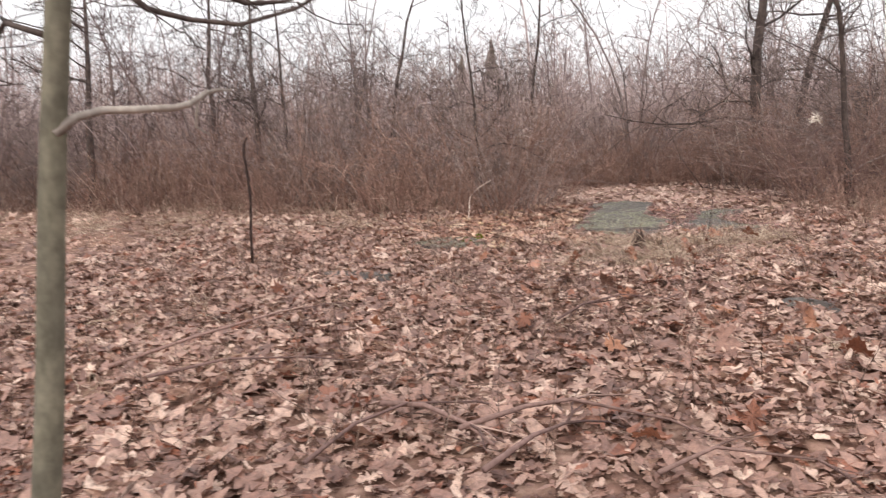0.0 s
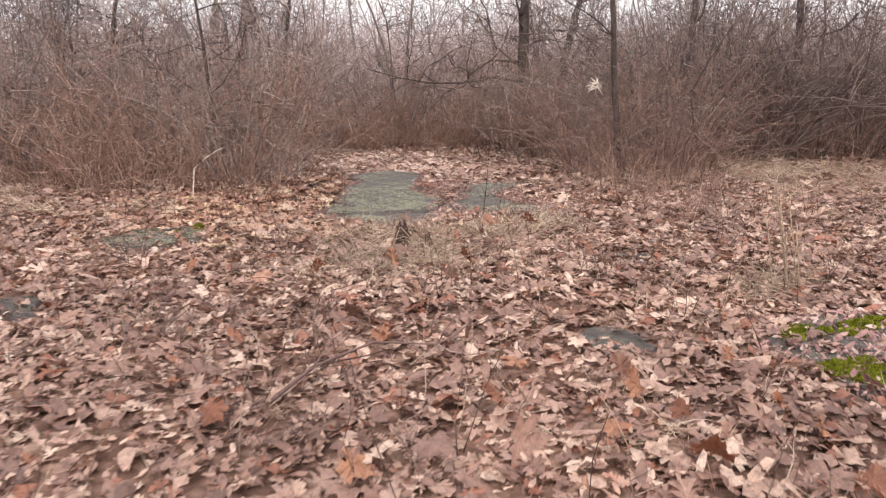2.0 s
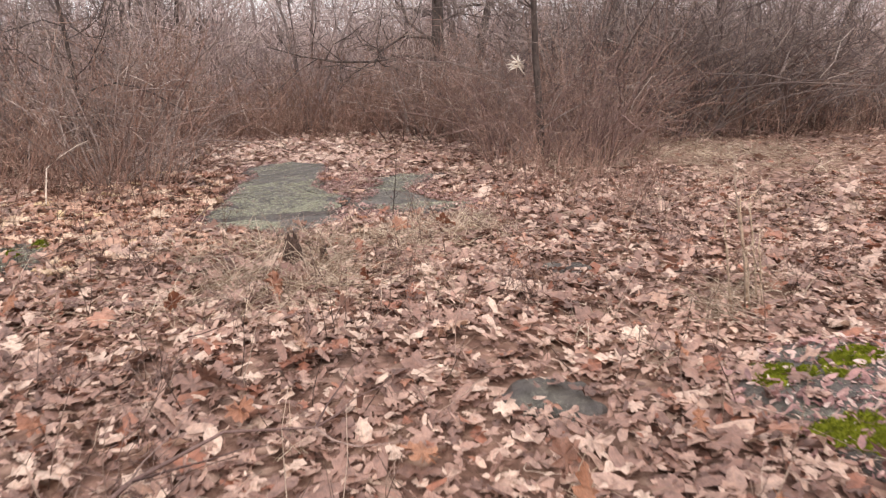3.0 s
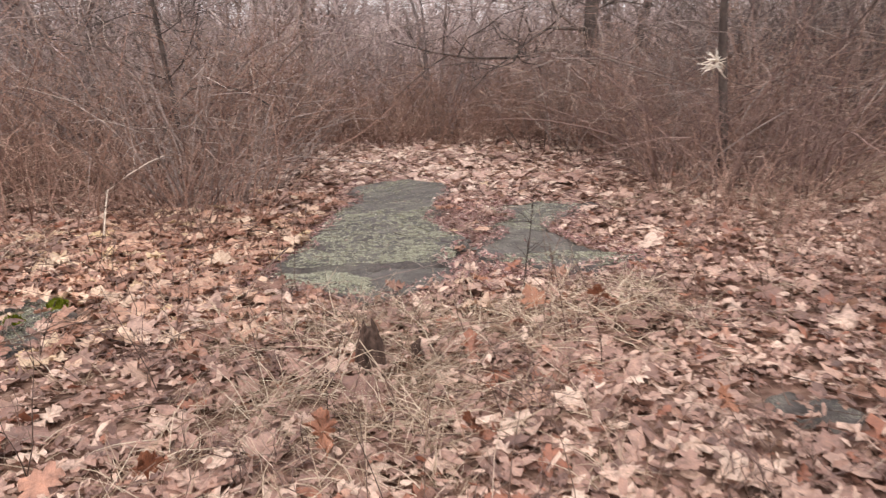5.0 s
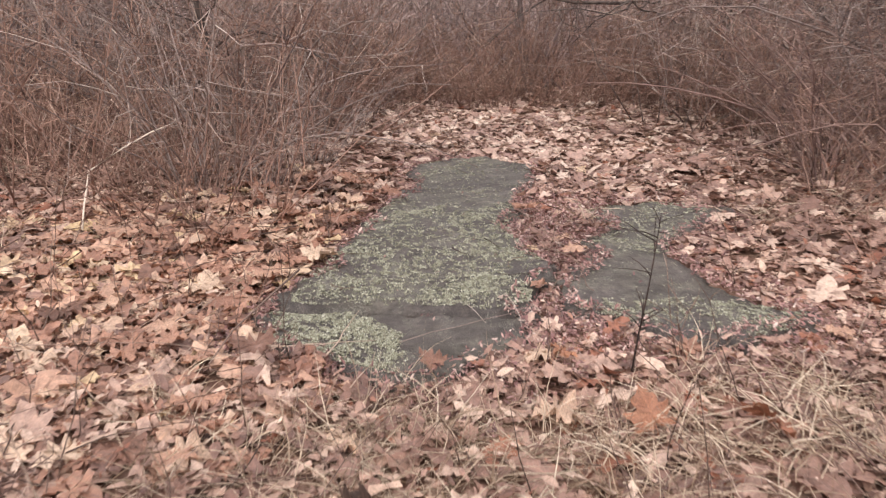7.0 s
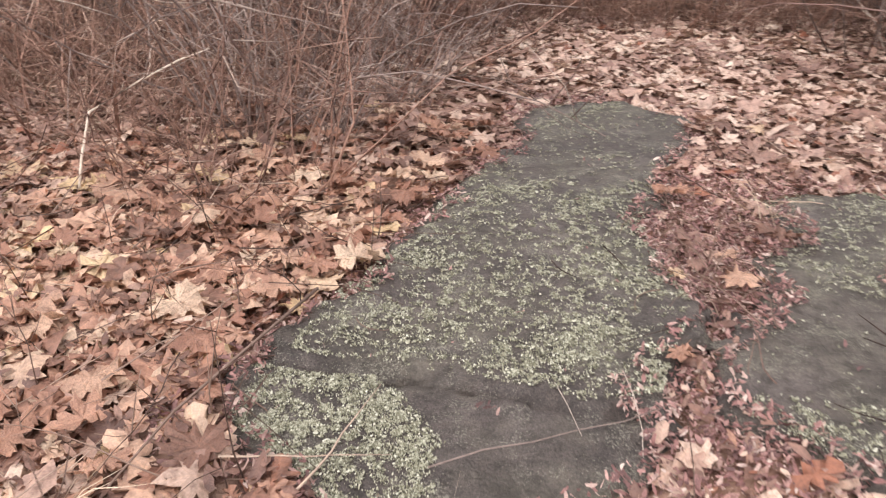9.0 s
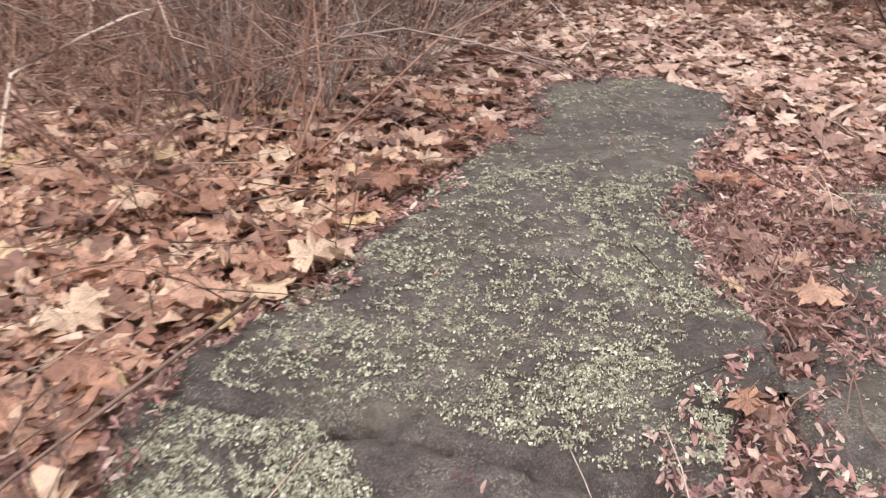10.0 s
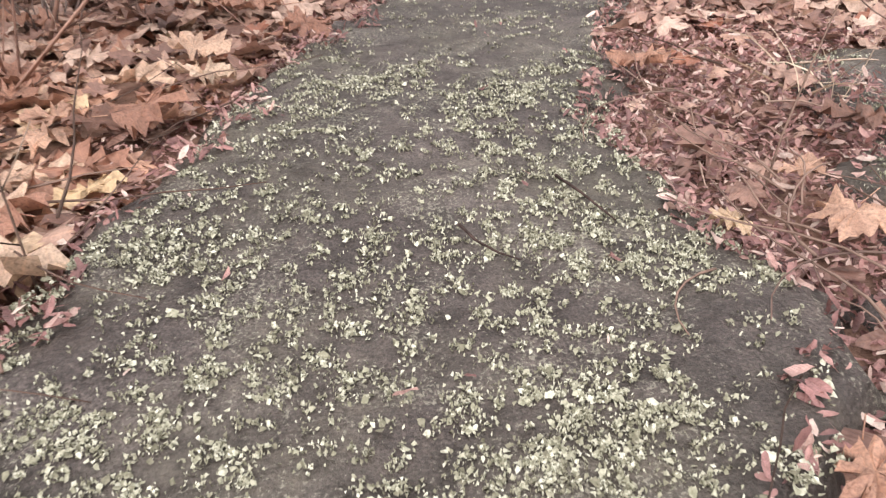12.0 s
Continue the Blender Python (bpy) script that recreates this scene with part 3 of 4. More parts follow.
def in_gap(x, y):
    """The strip of fine debris between the slabs."""
    return (x > 2.5) & (x < 3.5) & (y > 8.2) & (y < 10.3)


rng = np.random.default_rng(3)
x, y = spread(rng, 38000, -4.0, 7.0, 1.2, 11.5, -0.045)
xs, ys = [x], [y]
for count, box in ((13000, (-11, 14, 5.5, 16.5)), (4500, (-9, -3, 1.5, 7)), (3800, (6, 12, 2.5, 8)), (1500, (-3, 5, -2.0, 1.3))):
    a, b = spread(rng, count, *box)
    xs.append(a)
    ys.append(b)
x, y = np.concatenate(xs), np.concatenate(ys)
k = (rng.uniform(0, 1, len(x)) > in_orange(x, y)) & ~(in_gap(x, y) & (rng.uniform(0, 1, len(x)) < 0.75))
x, y = x[k], y[k]
leaf_litter = scatter(rng, x, y, np.minimum(0.038 + rng.gamma(2.4, 0.023, len(x)), 0.2), ("maple", "oak", "oak", "oval"), 0.24, 0.04, "leaf_litter", "thick layer of curled tan and brown dry leaves", mat_litter)
# back litter whose sky sheen is painted in as lighter leaves
x, y = spread(rng, 8500, 0.2, 7.0, 10.2, 15.0)
k = rng.uniform(0, 1, len(x)) < np.clip((y - 10.3 + 0.5 * np.sin(2.2 * x)) / 1.6, 0, 1) * np.clip((x - 0.2) / 1.2, 0, 1)
x, y = x[k], y[k]
scatter(rng, x, y, np.minimum(0.045 + rng.gamma(2.2, 0.026, len(x)), 0.2), ("oak", "maple", "oval"), 0.2, 0.045, "pale_leaf_litter", "dry leaves at the back of the clearing, painted pale pinkish with sky sheen", mat_sheenlitter)
x, y = spread(rng, 20000, -3.0, 5.5, 1.8, 9.0)
scatter(rng, x, y, 0.018 + rng.gamma(2.0, 0.013, len(x)), ("oval",), 0.4, 0.065, "leaf_crumbs", "broken bits of dry brown leaves", mat_litter)
x, y = spread(rng, 9500, -1.6, 3.0, 7.0, 11.2, -0.07)
k = rng.uniform(0, 1, len(x)) < in_orange(x, y)
x, y = x[k], y[k]
oak_litter = scatter(rng, x, y, np.minimum(0.05 + rng.gamma(2.4, 0.029, len(x)), 0.22), ("oak", "oak", "maple", "oak"), 0.12, 0.035, "oak_leaf_litter", "orange and tan dry oak leaves heaped beside the rock", mat_orange, FINE)
x, y = rng.uniform(1.2, 4.4, 100000), rng.uniform(7.6, 11.9, 100000)
d = on_rock(x, y)
east = x > 2.3
k = (d < np.where(east, 0.06, 0.05)) & (d > np.where(east, -0.32, -0.17)) & (rng.uniform(0, 1, len(d)) < np.where(in_gap(x, y), 1, 0.6)) | (rng.uniform(0, 1, len(d)) < 0.0015)
x, y = x[k], y[k]
scatter(rng, x, y, np.minimum(0.010 + rng.gamma(2.0, 0.0075, len(x)), 0.036), ("sliver", "sliver", "oval"), 0.42, 0.035, "leaf_debris", "wine-brown curled leaf fragments along the rock edge", mat_wine)

x, y = rng.uniform(2.9, 4.6, 3800), rng.uniform(3.4, 4.9, 3800)
k = inside(MOSSY, x, y) > -0.12
x, y = x[k], y[k]
scatter(rng, x, y, 0.012 + rng.gamma(2.0, 0.012, len(x)), ("oval",), 0.4, 0.03, "leaf_debris", "brown leaf crumbs strewn round the mossy rock", mat_wine)

# single large leaves, the nearest ones
singles = []
for kind in ("oak", "maple"):
    for k in range(7):
        v, t = lobed(kind, np.random.default_rng(700 + k + len(kind)), "ragged")
        me = with_grain(mesh_of("leaf", v, t), v)
        me.materials.append(mat_leaf_single)
        singles.append(me)


def lay_leaf(x, y, size, turn, tip=0.0, me=None):
    ob = new("leaf", me or rng.choice(singles))
    ob.parent = oak_litter
    z = max(float(ground_height(np.float64(x), np.float64(y))), -0.01) + 0.045 + 0.3 * size * abs(math.sin(radians(tip)))
    ob.matrix_world = pose(x, y, z, tip, rng.uniform(-10, 10), turn) @ Matrix.Diagonal((size, size, size, 1))


for x, y, size, turn, tip in [(2.84, 9.24, 0.09, 20, 5), (1.69, 9.22, 0.21, -60, 4), (2.76, 8.74, 0.12, 160, 12), (3.29, 9.59, 0.19, 80, 4), (3.04, 9.39, 0.09, 200, 8), (2.95, 10.01, 0.19, 95, 3), (1.40, 7.82, 0.20, 100, 5), (2.17, 4.26, 0.15, 30, 70),
                              (1.95, 5.9, 0.16, 10, 55), (1.62, 5.55, 0.17, 60, 65), (1.2, 5.35, 0.16, 120, 60), (2.35, 5.5, 0.18, 200, 30), (2.2, 8.02, 0.12, 40, 20)]:
    lay_leaf(x, y, size, turn, tip)
RUST = [(0.0, (0.23, 0.09, 0.055)), (0.5, (0.33, 0.14, 0.085)), (1.0, (0.44, 0.215, 0.13))]
mat_rust = leaf_material("dry_leaf_rust", RUST, True)
rust = []
for kind in ("maple", "oak"):
    for k in range(3):
        v, t = lobed(kind, np.random.default_rng(800 + k + len(kind)), "ragged")
        me = with_grain(mesh_of("leaf", v, t), v)
        me.materials.append(mat_rust)
        rust.append(me)
for x, y, size, turn, tip in [(1.69, 6.43, 0.17, 20, 55), (2.21, 6.34, 0.17, 100, 50), (1.14, 6.35, 0.16, 200, 60), (2.14, 4.09, 0.15, 30, 65), (2.10, 3.55, 0.16, 140, 50), (2.80, 3.39, 0.15, 250, 30), (1.57, 4.21, 0.15, 80, 45), (2.87, 7.58, 0.17, 10, 30), (3.24, 7.52, 0.18, 120, 40), (2.70, 8.05, 0.12, 60, 15)]:
    lay_leaf(x, y, size, turn, tip, rng.choice(rust))
for _ in range(34):
    x, y = rng.uniform(-1.5, 4.0), rng.uniform(1.9, 7.0)
    if float(on_rock(np.array([x]), np.array([y]))[0]) < -0.03:
        lay_leaf(x, y, rng.uniform(0.09, 0.15), rng.uniform(0, 360), rng.choice([-50, -30, 12, 35, 60]), rng.choice(rust))
for _ in range(230):
    x, y = rng.uniform(0.3, 3.9), rng.uniform(7.4, 11.2)
    if float(on_rock(np.array([x]), np.array([y]))[0]) < -0.04 and (x < 2.1 or rng.uniform() < 0.2):
        lay_leaf(x, y, rng.uniform(0.11, 0.21), rng.uniform(0, 360), rng.uniform(-9, 9))


# ---- brush, trees and distance ----
def brush_clump(seed, stems, radius, height, twigs, arch=0.06, thick=(0.003, 0.008), reach=(0.12, 0.36), fine=0.0028):
    """A clump of thin stems with many side twigs: each stem's mesh, all stems in one, and the twigs."""
    rng = np.random.default_rng(seed)
    every, s, f = [], Shape(), Shape()
    for _ in range(stems):
        a, r = rng.uniform(0, 6.28), radius * math.sqrt(rng.uniform())
        base = (r * np.cos(a), r * np.sin(a), -0.05)
        out = (0.3 * np.cos(a) + rng.normal(0, 0.24), 0.3 * np.sin(a) + rng.normal(0, 0.24), 1)
        h = height * rng.uniform(0.35, 1.15)
        line = wander(rng, base, out, h, 4, 0.2, -arch * rng.uniform(0, 2.5))
        radii = np.linspace(rng.uniform(*thick), 0.0016, 5)
        s.tube(line, radii)
        one = Shape()
        one.tube(line, radii)
        every.append(one.mesh("stem"))
        for _ in range(twigs):
            q = rng.uniform(0.2, 0.98) * 4
            k = min(int(q), 3)
            p = line[k] + (q - k) * (line[k + 1] - line[k])
            way = rng.normal(0, 1, 3) * (1, 1, 0.7) + (0, 0, 0.5)
            t = wander(rng, p, way, h * rng.uniform(*reach), 2, 0.42, 0.05)
            f.tube(t, (fine, fine * 0.7, fine * 0.36))
    return every, s.mesh("stem_mass"), f.mesh("twig_mass")


def arching_shrub(seed, stems, height, reach):
    """A shrub of long canes that arch over, with drooping twigs."""
    rng = np.random.default_rng(seed)
    every, s, f = [], Shape(), Shape()
    for _ in range(stems):
        a = rng.uniform(0, 6.28)
        base = (0.35 * np.cos(a) * rng.uniform(), 0.35 * np.sin(a) * rng.uniform(), -0.05)
        lean = rng.uniform(0.25, 0.9) * reach
        line = wander(rng, base, (lean * np.cos(a), lean * np.sin(a), 1.1), height * rng.uniform(0.8, 1.5), 7, 0.12, -0.13)
        radii = np.linspace(rng.uniform(0.006, 0.016), 0.003, 8)
        s.tube(line, radii, 4)
        one = Shape()
        one.tube(line, radii, 4)
        every.append(one.mesh("cane"))
        for _ in range(14):
            q = rng.uniform(0.3, 0.99) * 7
            k = min(int(q), 6)
            p = line[k] + (q - k) * (line[k + 1] - line[k])
            t = wander(rng, p, rng.normal(0, 1, 3) + (0, 0, 0.3), rng.uniform(0.25, 0.8), 3, 0.28, -0.03)
            f.tube(t, (0.004, 0.003, 0.002, 0.001))
    return every, s.mesh("cane_mass"), f.mesh("twig_mass")


BRUSH = [brush_clump(100 + k, 36, 0.55, 1.7, 9, 0.07) for k in range(6)]
WEEDS = [brush_clump(140 + k, 26, 0.5, 0.9, 5, 0.05) for k in range(4)]
GREY = [brush_clump(120 + k, 34, 0.7, 2.4, 11, 0.10) for k in range(4)]
TALL = [brush_clump(180 + k, 13, 0.8, 4.3, 27, 0.03, (0.012, 0.03), (0.08, 0.28), 0.0065) for k in range(3)]
ARCH = [arching_shrub(160 + k, 24, 2.3, 0.9) for k in range(4)]
BRAMBLE = [arching_shrub(175 + k, 18, 2.2, 1.0) for k in range(2)]
DARK = [arching_shrub(170 + k, 30, 2.6, 1.0) for k in range(3)]
for kinds, colour in ((BRAMBLE, mat_weed), (BRUSH + WEEDS, mat_brush), (GREY + ARCH, mat_vine), (TALL, mat_tall), (DARK, mat_dark)):
    for every, whole, twigs in kinds:
        for me in (*every, whole, twigs):
            me.materials.append(colour)


def plant(form, x, y, size, turn, name, label, category, group, split=False):
    """A shrub at a place. split: with every stem a part of its own."""
    root = new(name)
    root.matrix_world = Matrix.Translation((x, y, float(ground_height(np.float64(x), np.float64(y))))) @ pose(0, 0, 0, 0, 0, turn) @ Matrix.Diagonal((size, size, size, 1))
    every, whole, twigs = form
    for me in every if split else [whole]:
        ob = new(me.name.split(".")[0], me)
        ob.parent = root
        if not split:
            tagged(ob, kind="stuff")
    ob = new("twig_mass", twigs)
    ob.parent = root
    tagged(ob, "fine leafless side twigs", kind="stuff")
    return tagged(root, label, category, group)


# the front edge of the thicket, walked from west to east
EDGE = [(-11, 13.5), (-6.4, 13.4), (-3.2, 12.0), (-1.3, 11.2), (0.0, 10.6), (0.75, 10.9), (1.15, 12.3), (1.6, 14.3), (2.9, 14.9), (5.0, 14.7), (6.2, 13.6), (6.2, 12.0), (5.9, 10.6), (6.5, 10.2), (7.6, 11.1), (8.9, 11.6), (12.5, 11.0), (16, 10.5)]
rng = random.Random(21)


def along(edge, gap):
    for (ax, ay), (bx, by) in zip(edge, edge[1:]):
        run = math.hypot(bx - ax, by - ay)
        for k in range(max(1, round(run / gap))):
            q = (k + rng.random()) / max(1, round(run / gap))
            yield ax + q * (bx - ax), ay + q * (by - ay)


for depth, gap, kinds in ((0.1, 0.8, WEEDS), (0.6, 0.70, BRUSH + BRUSH + WEEDS), (1.3, 0.80, BRUSH + GREY), (2.4, 1.0, GREY + BRUSH)):
    for x, y in along(EDGE, gap):
        me = rng.choice(kinds)
        x, y = x + rng.uniform(-0.3, 0.3), y + depth + rng.uniform(-0.25, 0.35)
        red = any(me is q for q in BRUSH + WEEDS)
        plant(me, x, y, rng.uniform(0.62, 1.25), rng.uniform(0, 360), "brush_clump",
              "leafless red-brown brush of thin upright stems" if red else "tall leafless grey-brown brush with tangled twigs", "shrub", "brush of the thicket", depth < 1 and -3 < x < 9)
for x in range(-11, 19):
    for y in (15.6, 18.2) if x < 0 or x > 6 else (18.2, 20.0):
        plant(rng.choice(TALL), x * 1.0 + rng.uniform(-0.6, 0.6), y + rng.uniform(-1.0, 1.2), rng.uniform(0.65, 1.05) * (1.0 if x < 3 or x > 6 else 0.75), rng.uniform(0, 360),
              "tall_shrub", "tall leafless grey shrub with dense fine twigs", "shrub", "tall shrubs behind the thicket")
for x, y, size in [(4.9, 8.7, 0.8), (5.4, 9.3, 0.9), (5.7, 8.8, 0.9), (5.2, 10.3, 0.8), (6.2, 9.6, 0.9), (4.75, 7.7, 0.6), (6.6, 10.4, 1.0), (5.6, 8.0, 0.7)]:
    plant(rng.choice(WEEDS), x, y, size, rng.uniform(0, 360), "weed_clump", "thin dead weed stalks standing in leaf litter", "weeds", "weeds beside the clearing", True)
for x, y in [(1.0, 13.2), (1.9, 15.2), (0.2, 12.6), (-2.4, 13.2)]:
    plant(rng.choice(ARCH), x, y, rng.uniform(0.95, 1.25), rng.uniform(0, 360), "arching_shrub", "tangled leafless grey shrub with arching canes", "shrub", "arching shrubs", True)
for x, y in [(8.0, 12.0), (8.9, 12.5), (9.8, 12.3), (10.8, 12.6), (11.8, 12.3), (12.9, 12.0), (10.2, 13.4), (14.2, 11.8), (9.0, 13.8), (15.4, 12.6), (9.4, 11.7), (10.4, 11.8), (11.4, 11.6), (12.2, 13.2), (13.6, 13.2), (8.4, 13.0)]:
    plant(rng.choice(DARK), x, y, rng.uniform(1.05, 1.4), rng.uniform(0, 360), "arching_shrub", "dark dense leafless shrub with arching canes", "shrub", "arching shrubs", True)
for x, y, size in [(5.75, 10.1, 0.7), (6.2, 10.4, 0.8), (6.5, 9.95, 0.75), (5.5, 10.9, 0.6), (5.3, 10.5, 0.5), (6.25, 9.7, 0.65), (7.3, 10.4, 0.7), (6.0, 11.3, 0.8)]:
    plant(rng.choice(BRAMBLE), x, y, size, rng.uniform(0, 360), "bramble", "low reddish bramble with arching canes", "shrub", "brambles", True)
for k in range(12):
    plant(BRUSH[k % 6] if k % 3 else WEEDS[k % 4], 1.5 + 0.42 * k + rng.uniform(-0.2, 0.2), 14.75 + rng.uniform(-0.25, 0.35), rng.uniform(0.7, 1.0), rng.uniform(0, 360), "brush_clump", "leafless red-brown brush of thin upright stems", "shrub", "brush of the thicket", True)
plant(BRUSH[2], 0.93, 10.2, 1.0, 40, "brush_clump", "leafless red-brown bush of many upright stems", "shrub", "brush of the thicket", True)
plant(BRUSH[4], -0.35, 10.6, 1.05, 200, "brush_clump", "leafless red-brown bush of many upright stems", "shrub", "brush of the thicket", True)

for x, y, size in [(1.2, 10.8, 0.36), (1.5, 11.5, 0.45), (0.8, 10.75, 0.75)]:
    plant(rng.choice(ARCH), x, y, size, rng.uniform(0, 360), "arching_shrub", "low tangle of pale grey arching twigs", "shrub", "arching shrubs", True)


def bare_tree(x, y, height, thick, seed, lean=(0, 0), label="bare tree with dark trunk and thin branches", limbs=12, low=0.28, material=None):
    rng = np.random.default_rng(seed)
    root = new("bare_tree")
    root.location = (x, y, float(ground_height(np.float64(x), np.float64(y))))
    tagged(root, label, "tree")
    t, c = Shape(), Shape()
    line = wander(rng, (0, 0, -0.1), (lean[0], lean[1], 1), height, 9, 0.07, 0.02)
    radii = thick * np.linspace(1, 0.15, 10)
    radii[0] *= 1.35
    t.tube(line, radii, 8)

    def limb(p, way, length, r, level):
        path = wander(rng, p, way, length, 5, 0.3, 0.05)
        c.tube(path, np.linspace(r, r * 0.3, 6), 4 if level == 0 else 3)
        if level < 2:
            for _ in range(8 if level == 0 else 5):
                q = rng.uniform(0.2, 1.0) * 5
                k = min(int(q), 4)
                b = path[k] + (q - k) * (path[k + 1] - path[k])
                d = (path[k + 1] - path[k]) / np.linalg.norm(path[k + 1] - path[k])
                limb(b, d + rng.normal(0, 0.75, 3), length * rng.uniform(0.3, 0.6), max(r * 0.45, 0.003), level + 1)

    for _ in range(limbs):
        q = rng.uniform(low, 1.0) * 9
        k = min(int(q), 8)
        p = line[k] + (q - k) * (line[k + 1] - line[k])
        a = rng.uniform(0, 6.28)
        limb(p, (np.cos(a), np.sin(a), rng.uniform(0.1, 0.9)), height * rng.uniform(0.18, 0.36) * (1.15 - 0.06 * q), thick * 0.24, 0)
    mesh_part("trunk", t, material or mat_bark, root)
    mesh_part("crown", c, material or mat_bark, root)
    return root


bare_tree(6.05, 10.7, 6.5, 0.05, 301, (-0.13, 0.02))
bare_tree(6.3, 14.3, 8.0, 0.12, 302, (-0.1, 0.0), low=0.16, limbs=16)
bare_tree(0.62, 12.2, 4.2, 0.035, 303, (0.02, 0.0), "young bare tree rising from red-brown brush")
bare_tree(9.3, 13.6, 7.0, 0.09, 304, (0.02, 0))
bare_tree(-3.3, 15.6, 5.0, 0.05, 314, (-0.05, 0), limbs=16, low=0.3)
bare_tree(-3.8, 15.0, 5.0, 0.07, 306, (0.1, 0))
bare_tree(-1.2, 16.6, 5.8, 0.06, 307, (0.05, 0))
bare_tree(-7.5, 15.2, 5.6, 0.09, 308, (-0.05, 0))
bare_tree(12.4, 14.0, 7.5, 0.1, 309, (0.03, 0))
bare_tree(2.0, 17.6, 6.0, 0.06, 310, (0.1, 0))
bare_tree(8.2, 17.0, 8.0, 0.11, 311, (0.05, 0))
bare_tree(-5.6, 17.6, 6.4, 0.08, 312, (0.0, 0))
bare_tree(15.0, 13.5, 7.0, 0.1, 313, (0.0, 0))


def clustered_tree(x, y, height, stems, spread_out, seed, lean=0.0, arch=False):
    """A tree of several crooked stems from one root, with spidery twigs."""
    rng = np.random.default_rng(seed)
    root = new("many_stemmed_tree")
    root.location = (x, y, float(ground_height(np.float64(x), np.float64(y))))
    tagged(root, "leafless many-stemmed tree with crooked spidery twigs", "tree", "many-stemmed trees")
    twigs = Shape()
    for k in range(stems):
        one = Shape()
        out = (rng.normal(0, spread_out) + lean, rng.normal(0, spread_out), 1)
        line = wander(rng, (*rng.normal(0, 0.08, 2), -0.1), out, height * rng.uniform(0.75, 1.1), 8, 0.13, 0.03)
        if arch and k == 0:
            line = wander(rng, (0, 0, -0.1), (-0.1, 0, 1), height * 1.15, 8, 0.03, 0.0)
            line[:, 0] -= 0.11 * np.maximum(0, line[:, 2] - 0.9) ** 2
        thick = rng.uniform(0.018, 0.034)
        one.tube(line, np.linspace(thick, thick * 0.25, 9), 5)
        mesh_part("stem", one, mat_spider, root)
        for _ in range(13):
            q = rng.uniform(0.3, 1.0) * 8
            j = min(int(q), 7)
            b = line[j] + (q - j) * (line[j + 1] - line[j])
            branch = wander(rng, b, rng.normal(0, 1, 3) * (1, 1, 0.6) + (0, 0, 0.6), height * rng.uniform(0.1, 0.28), 4, 0.35, 0.03)
            twigs.tube(branch, (0.010, 0.008, 0.006, 0.005, 0.003))
            for _ in range(6):
                m = rng.integers(1, 5)
                twigs.tube(wander(rng, branch[m], rng.normal(0, 1, 3) + (0, 0, 0.3), height * rng.uniform(0.04, 0.12), 3, 0.4), (0.006, 0.005, 0.004, 0.003))
    tagged(mesh_part("twig_mass", twigs, mat_spider, root), kind="stuff")


for k, (x, y, h, stems, out, lean) in enumerate([(4.1, 15.7, 4.6, 6, 0.16, 0.02), (-1.9, 15.8, 4.9, 7, 0.16, 0.05), (-4.7, 15.4, 4.6, 5, 0.14, 0.0), (-7.0, 15.6, 4.8, 6, 0.2, 0.0), (-9.4, 15.2, 5.0, 5, 0.2, 0.1),
                                                 (0.8, 16.0, 3.7, 3, 0.2, -0.1), (7.5, 16.0, 5.2, 6, 0.22, -0.1), (10.4, 15.2, 5.0, 6, 0.22, 0.0), (2.6, 19.0, 4.6, 5, 0.2, 0.0)]):
    clustered_tree(x, y, h, stems, out, 500 + k, lean, k == 0)


def conifer(x, y, height, seed):
    rng = np.random.default_rng(seed)
    root = new("conifer")
    root.location = (x, y, float(ground_height(np.float64(x), np.float64(y))))
    tagged(root, "distant dull green conifer behind bare woods", "tree")
    t, c = Shape(), Shape()
    t.tube([(0, 0, -0.2), (0.05, 0, height * 0.5), (0, 0, height)], (0.16, 0.1, 0.02), 6)
    for _ in range(700):
        q = rng.uniform(0.12, 0.99)
        a, r = rng.uniform(0, 6.28), 0.36 * height * (1 - q) * rng.uniform(0.4, 1.1)
        p = np.array((0, 0, q * height))
        e = p + (r * np.cos(a), r * np.sin(a), -0.25 * r)
        c.tube([p + 0.3 * (e - p), 0.5 * (p + e) + (0, 0, 0.05), e], (0.04, 0.10, 0.01), 3)
    mesh_part("trunk", t, mat_bark, root)
    mesh_part("crown", c, mat_cone, root)


conifer(2.9, 42, 5.2, 1)
conifer(1.3, 45, 4.4, 2)


